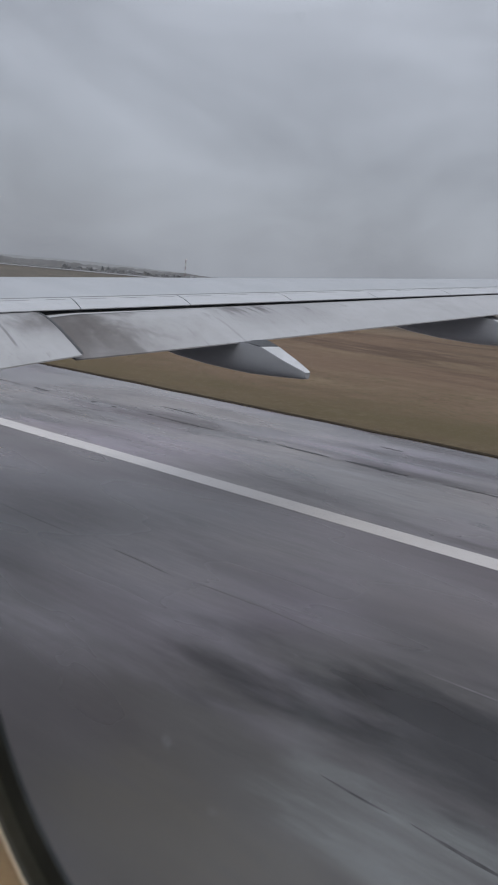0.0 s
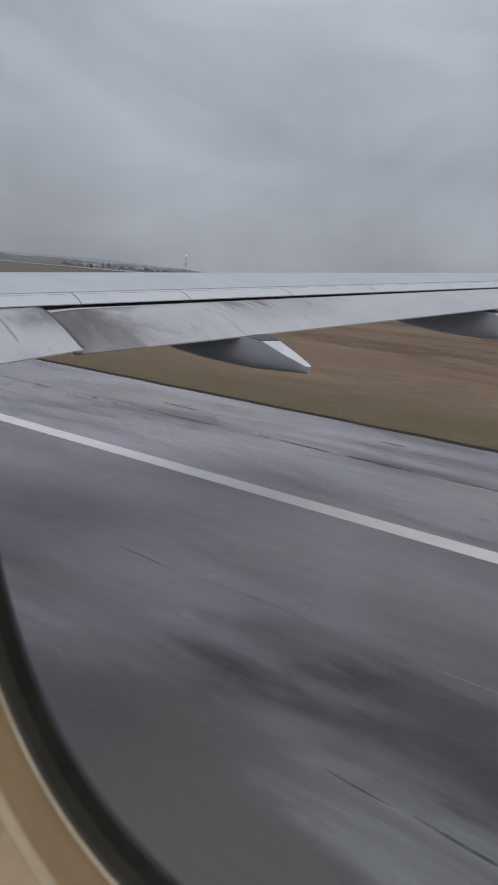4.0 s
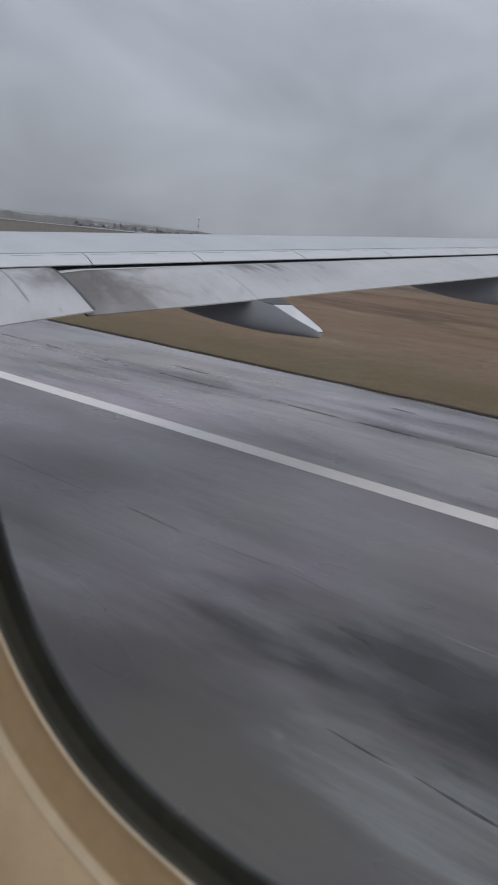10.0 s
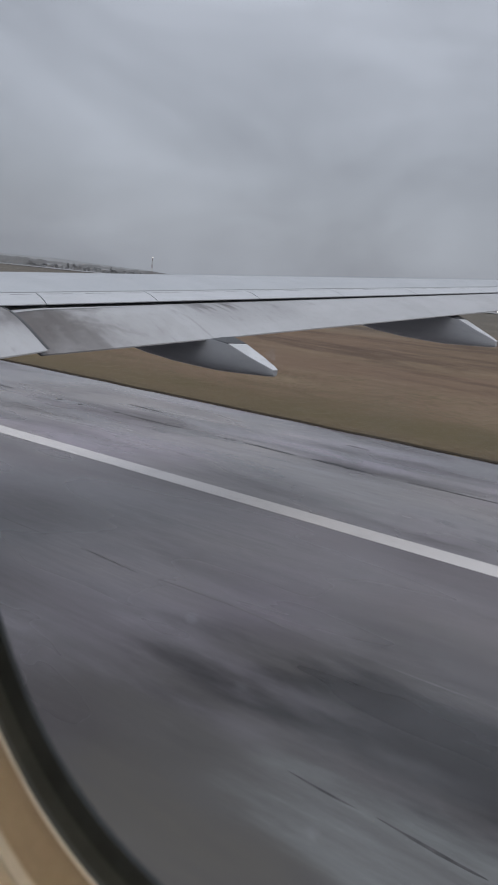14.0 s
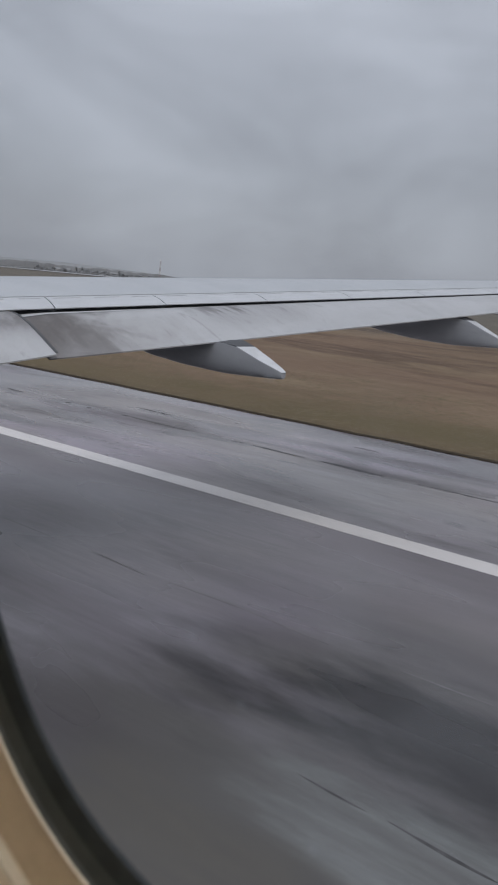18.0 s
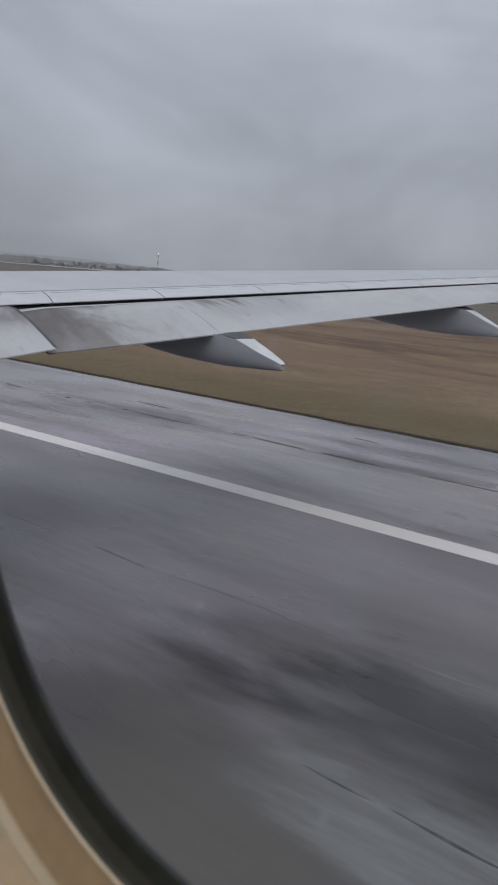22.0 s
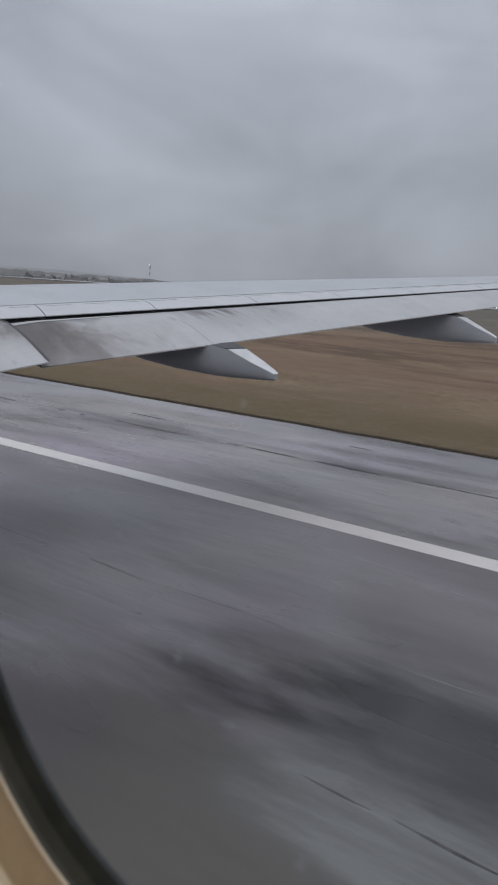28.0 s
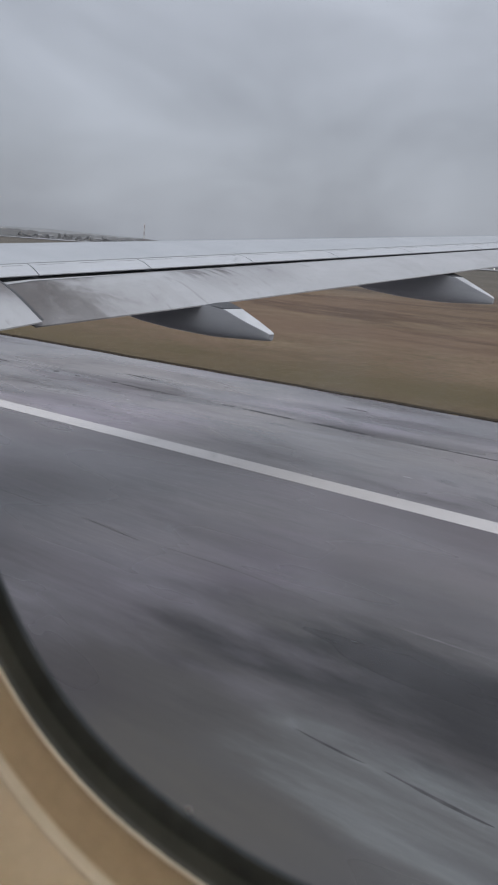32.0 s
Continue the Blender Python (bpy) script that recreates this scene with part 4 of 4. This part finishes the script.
def hull(a0, a1):
    rings = []
    for y, k in ((-22, 0.45), (-16, 0.8), (-9, 1.0), (y0, 1.0), (y1, 1.0), (14, 1.0), (24, 1.0), (29, 0.8), (32.5, 0.3)):
        ring = []
        for i in range(13):
            a_ = radians(a0 + (a1 - a0) * i / 12)
            ring.append((-2.475 + 2.655 * k * math.cos(a_), y, 6.3 + 2.85 * k * math.sin(a_)))
        rings.append(ring)
    return loft(bmesh.new(), rings, close=False, caps=False)


part("hull_crown", hull(12, 168), "skin", plane, smooth=True)
part("hull_belly", hull(-172, -5), "skin", plane, smooth=True)
for sgn in (1, -1):
    for ya, yb in ((-16, y0), (y1, 26)):
        xa = 0.145 if sgn > 0 else -5.095
        part("hull_side", box(bmesh.new(), (xa - 0.03, ya, 5.95), (xa + 0.03, yb, 6.95)), "skin", plane)

# the cabin's own warm ceiling light
diffuser = part("ceiling_light", box(bmesh.new(), (-1.25, y0 + 0.2, 7.57), (-0.85, y1 - 0.2, 7.598), 0.008), "diffuser", plane, "warm white cabin ceiling light strip")


def gear(x, y, top, wheels):
    """An undercarriage leg with its tyres standing on the runway."""
    leg = part("landing_gear", tube(bmesh.new(), (x, y, 0.6), (x, y, top), 0.16, 0.2, 12), "steel", plane, "steel landing gear leg with black tyres", smooth=True)
    for wx, wy in wheels:
        rings_ = []
        for o, r_ in ((-0.2, 0.36), (-0.2, 0.52), (-0.12, 0.62), (0.12, 0.62), (0.2, 0.52), (0.2, 0.36)):
            rings_.append([(x + wx + o, y + wy + r_ * math.cos(6.2832 * i / 24), 0.622 + r_ * math.sin(6.2832 * i / 24)) for i in range(24)])
        part("tyre", loft(bmesh.new(), rings_), "gasket", leg, "black tyre", smooth=True)
    part("axle", tube(bmesh.new(), (x - 0.7, y, 0.62), (x + 0.7, y, 0.62), 0.1, 0.1), "steel", leg)


for x in (-7.3, 2.35):
    gear(x, 14.6, 4.4, ((-0.6, -0.75), (0.6, -0.75), (-0.6, 0.75), (0.6, 0.75)))
gear(-2.475, 27.5, 3.9, ((-0.45, 0), (0.45, 0)))

# ---- far things on the field ----
def tree(x, y, h, spread, seed, pine):
    rnd_ = random.Random(seed)
    z = land(x, y) - 0.1
    top = tagged(new("tree"), "pointed conifer on the far field, paled with painted haze" if pine else "bare winter tree on the far field, paled with painted haze", "tree", "trees beyond the taxiway")
    top.location = (x, y, z)
    bm_ = tube(bmesh.new(), (0, 0, 0), (0, 0, h * 0.75), 0.16 * h / 6, 0.05, 7)
    tube(bm_, (0, 0, h * 0.3), (spread * 0.5, 0.2, h * 0.62), 0.07, 0.03, 5)
    tube(bm_, (0, 0, h * 0.38), (-spread * 0.45, -0.3, h * 0.66), 0.07, 0.03, 5)
    tube(bm_, (0, 0, h * 0.34), (0.1, -spread * 0.5, h * 0.6), 0.07, 0.03, 5)
    part("trunk", bm_, "bark", top)
    vs, fs = [], []
    for k in range(260):
        u = rnd_.random()
        if pine:
            zz, r = h * (0.12 + 0.88 * u), spread * 0.5 * (1.02 - u)
        else:
            zz, r = h * (0.3 + 0.7 * u), spread * (0.35 + 0.65 * math.sin(math.pi * (0.15 + 0.8 * u)))
        a_ = rnd_.uniform(0, 6.28)
        r *= rnd_.random() ** 0.5
        c_ = Vector((r * math.cos(a_), r * math.sin(a_), zz))
        s_ = rnd_.uniform(0.35, 0.8)
        i_ = len(vs)
        for _ in range(3):
            vs.append(c_ + Vector((rnd_.uniform(-s_, s_), rnd_.uniform(-s_, s_), rnd_.uniform(-s_, s_))))
        fs.append((i_, i_ + 1, i_ + 2))
    me_ = bpy.data.meshes.new("crown")
    me_.from_pydata(vs, [], fs)
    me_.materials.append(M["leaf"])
    new("crown", me_).parent = top


rnd = random.Random(11)
for k in range(30):
    az = radians(39.0 + 0.36 * k + rnd.uniform(-0.15, 0.15))
    r = 640 + rnd.uniform(-30, 30)
    tree(r * math.sin(az), r * math.cos(az), rnd.uniform(2.0, 4.0) if k not in (7, 8, 15) else rnd.uniform(4.6, 5.4), rnd.uniform(2.0, 3.6) if k not in (7, 8, 15) else 2.8, 40 + k, k in (7, 8, 15))

# hedge behind the far taxiway
rnd = random.Random(3)
vs, fs = [], []
for k in range(7000):
    y = rnd.uniform(-100, 1500)
    x = 372 + rnd.uniform(-3, 3) + 6 * noise.noise((y * 0.01, 0, 0))
    h = 1.2 * rnd.random() * (0.6 + 0.6 * noise.noise((y * 0.03, 3, 0)) + 0.3)
    c_ = Vector((x, y, land(x, y) + h))
    i = len(vs)
    for _ in range(3):
        vs.append(c_ + Vector((rnd.uniform(-0.8, 0.8), rnd.uniform(-1.5, 1.5), rnd.uniform(-0.5, 0.5))))
    fs.append((i, i + 1, i + 2))
me = bpy.data.meshes.new("hedge")
me.from_pydata(vs, [], fs)
me.materials.append(M["leaf"])
tagged(new("hedge", me), "low scrub hedge behind the far taxiway, paled with painted haze", "hedge", kind="stuff")

# pale sheds at the foot of the hills
def far_shed(az, r, wide, deep, high, turn):
    x, y = r * math.sin(radians(az)), r * math.cos(radians(az))
    shed = tagged(new("shed"), "pale low shed with a grey pitched roof below the hills", "shed", "sheds below the hills")
    shed.location, shed.rotation_euler = (x, y, land(x, y) - 0.2), (0, 0, radians(turn))
    bm_ = box(bmesh.new(), (-wide / 2, -deep / 2, 0), (wide / 2, deep / 2, high), 0.05)
    part("wall", bm_, "shed_wall", shed)
    ends_ = [[(sx * (wide / 2 + 0.4), sy * (deep / 2 + 0.4), high + dz) for sy, dz in ((-1, 0.02), (0, deep * 0.22), (1, 0.02), (0, -0.1 + 0.02))] for sx in (-1, 1)]
    part("roof", loft(bmesh.new(), ends_), "shed_roof", shed, "grey pitched roof")
    for k_ in range(3):
        c_ = wide * (k_ - 1) * 0.3
        part("door", box(bmesh.new(), (c_ - 1.4, -deep / 2 - 0.06, 0), (c_ + 1.4, -deep / 2 + 0.02, high * 0.7), 0.02), "steel", shed, "grey steel door")


for az, r, wide, deep, high, turn in ((40.6, 1150, 20, 9, 3.6, -30), (43.4, 1220, 13, 8, 3.4, -44), (44.1, 1230, 11, 8, 4.2, -52), (48.2, 1260, 24, 10, 3.8, -40)):
    far_shed(az, r, wide, deep, high, turn)

# lattice mast with a lamp
mx, my = 900 * math.sin(radians(47.3)), 900 * math.cos(radians(47.3))
mast = tagged(new("radio_mast"), "slim red and white lattice radio mast with a lamp", "mast")
mast.location = (mx, my, land(mx, my) - 0.2)
H = 22.0
for k in range(6):
    a, b_ = H * k / 6, H * (k + 1) / 6
    bm = bmesh.new()
    for sx, sy in ((-1, -1), (1, -1), (1, 1), (-1, 1)):
        tube(bm, (0.7 * sx * (1 - a / H * 0.6), 0.7 * sy * (1 - a / H * 0.6), a), (0.7 * sx * (1 - b_ / H * 0.6), 0.7 * sy * (1 - b_ / H * 0.6), b_), 0.08, 0.08, 5)
        tube(bm, (0.7 * sx * (1 - a / H * 0.6), 0.7 * sy * (1 - a / H * 0.6), a), (-0.7 * sy * (1 - b_ / H * 0.6), 0.7 * sx * (1 - b_ / H * 0.6), b_), 0.07, 0.07, 5)
    part("lattice_section", bm, "red" if k % 2 else "white", mast)

part("lamp", loft(bmesh.new(), [[(r * math.cos(6.2832 * i / 10), r * math.sin(6.2832 * i / 10), z) for i in range(10)] for z, r in ((22.0, 0.15), (22.2, 0.28), (22.5, 0.28), (22.7, 0.1))]), "white_lamp", mast, "glowing lamp on top")

# tall lattice tower with drum aerials, further along the field
tx, ty = 760 * math.sin(radians(30.5)), 760 * math.cos(radians(30.5))
tower = tagged(new("lattice_tower"), "tall dark grey steel lattice tower with drum aerials", "tower")
tower.location = (tx, ty, land(tx, ty) - 0.3)
for k in range(9):
    a, b_ = 3.6 * k, 3.6 * (k + 1)
    bm = bmesh.new()
    corners = [(-1.3, -1.3), (1.3, -1.3), (1.3, 1.3), (-1.3, 1.3)]
    for (ax, ay), (bx, by) in zip(corners, corners[1:] + corners[:1]):
        tube(bm, (ax, ay, a), (ax, ay, b_), 0.14, 0.14, 6)
        tube(bm, (ax, ay, a), (bx, by, b_), 0.08, 0.08, 5)
        tube(bm, (bx, by, a), (ax, ay, b_), 0.08, 0.08, 5)
        tube(bm, (ax, ay, b_), (bx, by, b_), 0.08, 0.08, 5)
    part("lattice_section", bm, "steel", tower)
for z, turn in ((14.0, 0.4), (22.0, 2.2), (28.0, 3.6), (30.5, 1.2)):
    out = Vector((math.cos(turn), math.sin(turn), 0))
    part("drum_aerial", tube(bmesh.new(), out * 1.35 + Vector((0, 0, z)), out * 2.1 + Vector((0, 0, z)), 0.9, 0.9, 16), "white", tower, "pale drum aerial")
part("platform", box(bmesh.new(), (-1.9, -1.9, 32.4), (1.9, 1.9, 32.6), 0.02), "steel", tower)


def field_board(x, y, panels, wide):
    """An airfield board on short legs; panels are (from, to, colour) along its face."""
    board = tagged(new("taxiway_sign"), "white airfield board with yellow and black panels in the grass" if panels else "plain white airfield board in the grass", "sign", "airfield boards")
    board.location = (x, y, land(x, y) - 0.02)
    part("back_board", box(bmesh.new(), (-0.12, -wide / 2, 0.22), (0.12, wide / 2, 1.1), 0.03), "white", board, "white board")
    for a_, b2, col in panels:
        part("panel", box(bmesh.new(), (-0.15, a_, 0.35), (-0.118, b2, 1.0), 0.01), col, board, "plain yellow panel" if col == "sign_yellow" else "plain black panel")
    for q in (-0.4, 0.0, 0.4):
        part("leg", tube(bmesh.new(), (0, q * wide, -0.1), (0, q * wide, 0.3), 0.05, 0.05), "steel", board)


field_board(83.0, 19.0, ((-2.3, -0.9, "sign_yellow"), (-0.85, -0.3, "sign_black")), 5.2)
field_board(78.0, 352.0, ((-2.3, -1.0, "sign_yellow"), (-0.9, -0.1, "sign_black"), (0.0, 1.4, "sign_yellow")), 5.2)
field_board(74.0, 460.0, ((-2.3, -0.6, "sign_yellow"), (-0.5, 0.2, "sign_black"), (0.3, 2.3, "sign_yellow")), 5.2)
field_board(80.0, 545.0, (), 6.0)
field_board(82.0, 676.0, ((-2.4, -1.0, "sign_yellow"), (-0.9, -0.3, "sign_black")), 5.0)


def edge_lamp(x, y):
    top = tagged(new("taxi_lamp"), "small blue taxiway edge lamp on a stub", "lamp", "taxiway edge lamps")
    top.location = (x, y, 0.04 if x < 100 else land(x, y))
    part("stem", tube(bmesh.new(), (0, 0, 0), (0, 0, 0.28), 0.03, 0.03), "steel", top)
    part("lens", loft(bmesh.new(), [[(r * math.cos(6.2832 * i / 10), r * math.sin(6.2832 * i / 10), z) for i in range(10)] for z, r in ((0.28, 0.06), (0.36, 0.065), (0.42, 0.03))]), "blue_lens", top, "blue glass lens")


def ribbon(name, path, wide, z, mat, label):
    """A painted line along a bent path, standing a little proud of the paving."""
    bm_ = bmesh.new()
    rings = []
    for i, p_ in enumerate(path):
        q_ = path[min(i + 1, len(path) - 1)] - path[max(i - 1, 0)]
        n_ = Vector((-q_.y, q_.x, 0)).normalized() * wide / 2
        lift = Vector((0, 0, z + (0.046 if p_.x > EDGE else 0.0)))
        rings.append([p_ + n_ + lift, p_ - n_ + lift, p_ - n_ + lift - Vector((0, 0, 0.02)), p_ + n_ + lift - Vector((0, 0, 0.02))])
    return part(name, loft(bm_, rings), mat, runway, label)


def exit_taxiway(y):
    """A side taxiway with rounded corners, yellow lead-off line, pale edge lines and blue lamps."""
    def corner(cx, cy, a0, a1, r=ROUND, n=14):
        return [Vector((cx + r * math.cos(radians(a0 + (a1 - a0) * i / n)), cy + r * math.sin(radians(a0 + (a1 - a0) * i / n)), 0)) for i in range(n + 1)]
    near = corner(EDGE + ROUND, y - ROUND, 180, 90)
    far = corner(EDGE + ROUND, y + WIDE + ROUND, 270, 180)
    outline = near + [Vector((125, y, 0)), Vector((125, y + WIDE, 0))] + far
    bm_ = loft(bmesh.new(), [[p_ + Vector((0, 0, z)) for p_ in outline] for z in (-0.25, 0.046)])
    tagged(part("exit_taxiway", bm_, "shoulder"), "wet asphalt taxiway leaving the runway", "taxiway", kind="structure")
    ribbon("lead_off_line", corner(50, y + WIDE / 2 - 42, 180, 90, 42, 24) + [Vector((124, y + WIDE / 2, 0))], 0.3, 0.008, "yellow_paint", "worn yellow taxiway lead-off line")
    ribbon("exit_edge_line", corner(EDGE + ROUND - 2.0, y - ROUND, 180, 90, ROUND + 13.0), 0.3, 0.008, "paint", "thin white line bending into the taxiway")
    ribbon("exit_edge_line", corner(EDGE + ROUND - 2.0, y + WIDE + ROUND, 270, 180, ROUND + 13.0), 0.3, 0.008, "paint", "thin white line bending into the taxiway")
    for p_ in near[3::4] + far[3::4]:
        edge_lamp(p_.x - 1.0, p_.y)
    for k in range(3):
        edge_lamp(72 + 18 * k, y - 1.2)
        edge_lamp(72 + 18 * k, y + WIDE + 1.2)


for y in EXITS:
    exit_taxiway(y)
ribbon("crossing_line", [Vector((-2.0, 424.0, 0)), Vector((14.0, 431.0, 0)), Vector((EDGE - 0.2, 441.0, 0))], 0.4, 0.008, "yellow_paint", "worn yellow line crossing the runway")

# green lamps sunk into the paving before the threshold bar
for k in range(5):
    top = tagged(new("threshold_lamp"), "flush green lamp sunk into the runway", "lamp", "threshold lamps")
    top.location = (18.0 - 3.0 * k, 276.5, 0.0)
    part("collar", loft(bmesh.new(), [[(r * math.cos(6.2832 * i / 16), r * math.sin(6.2832 * i / 16), z) for i in range(16)] for z, r in ((-0.02, 0.17), (0.006, 0.17), (0.014, 0.14))]), "steel", top)
    part("lens", box(bmesh.new(), (-0.08, -0.05, 0.010), (0.08, 0.05, 0.024), 0.006), "green_lamp", top, "glowing green lens")

# four slope-guidance lamps in the grass on a bed of washed gravel
bm = bmesh.new()
rnd = random.Random(31)
rings = []
for k in range(25):
    x = 37.0 + 1.6 * k
    w0, w1 = rnd.uniform(0.5, 0.9), rnd.uniform(0.5, 0.9)
    y = 660.0 - 0.10 * k
    rings.append([(x, y - w0, 0.05), (x, y + w1, 0.05), (x, y + w1, -0.06), (x, y - w0, -0.06)])
tagged(part("gravel_bed", loft(bm, rings), "gravel"), "pale washed gravel bed in the grass", "gravel", kind="structure")
for k in range(4):
    top = tagged(new("guidance_lamp"), "dark guidance lamp box on short legs in grass", "lamp", "guidance lamps")
    top.location = (41.0 + 9.0 * k, 662.5, 0.0)
    part("housing", box(bmesh.new(), (-0.65, -0.5, 0.45), (0.65, 0.5, 0.80), 0.05), "steel", top)
    part("hood", box(bmesh.new(), (-0.70, -0.62, 0.80), (0.70, 0.55, 0.84), 0.012), "dark", top, "dark hood")
    for lx in (-0.35, 0.35):
        part("lens", tube(bmesh.new(), (lx, -0.49, 0.62), (lx, -0.53, 0.62), 0.1, 0.1, 14), "white_lamp", top, "glowing white lens")
    for lx, ly in ((-0.5, -0.35), (0.5, -0.35), (0, 0.4)):
        part("leg", tube(bmesh.new(), (lx, ly, -0.1), (lx, ly, 0.46), 0.035, 0.035), "steel", top)

# row of lamps on posts along the far taxiway
for k in range(9):
    x, y = 312.0, 58.0 + 9.0 * k
    top = tagged(new("approach_lamp"), "small red airfield lamp on a post" if k == 0 else "small white airfield lamp on a post", "lamp", "lamps by the far taxiway")
    top.location = (x, y, land(x, y))
    part("post", tube(bmesh.new(), (0, 0, -0.1), (0, 0, 1.0), 0.05, 0.05), "steel", top)
    part("head", loft(bmesh.new(), [[(r * math.cos(6.2832 * i / 10), r * math.sin(6.2832 * i / 10), z) for i in range(10)] for z, r in ((1.0, 0.12), (1.1, 0.2), (1.25, 0.2), (1.32, 0.08))]), "red_lamp" if k == 0 else "white_lamp", top, "glowing lamp head")

# rain drops clinging to the outer face of the pane
rnd = random.Random(77)
for k in range(14):
    a, q = rnd.uniform(0, 6.28), rnd.random() ** 0.5 * 0.93
    y, z = WC[0] + WA * q * math.cos(a), WC[1] + WB * q * math.sin(a)
    r = rnd.uniform(0.0008, 0.0022)
    rings = [[(0.1566 + h_ * r, y + r * s_ * math.cos(6.2832 * i / 10), z + 1.15 * r * s_ * math.sin(6.2832 * i / 10)) for i in range(10)] for h_, s_ in ((0, 1), (0.3, 0.85), (0.5, 0.45))]
    ob = tagged(part("rain_drop", loft(bmesh.new(), rings), "drop", None, smooth=True), "tiny rain drop clinging to the window pane", "rain drop", "rain drops on the pane")
    ob.visible_shadow = False

r, y, z = 0.0011, 0.1334, 6.2921
ob = tagged(part("rain_drop", loft(bmesh.new(), [[(0.1566 + h_ * r, y + r * s_ * math.cos(6.2832 * i / 12), z + r * s_ * math.sin(6.2832 * i / 12)) for i in range(12)] for h_, s_ in ((0, 1), (0.3, 0.85), (0.5, 0.45))]), "bright_drop", None, smooth=True), "bright rain drop caught beside the window seal", "rain drop", "rain drops on the pane")
ob.visible_shadow = False
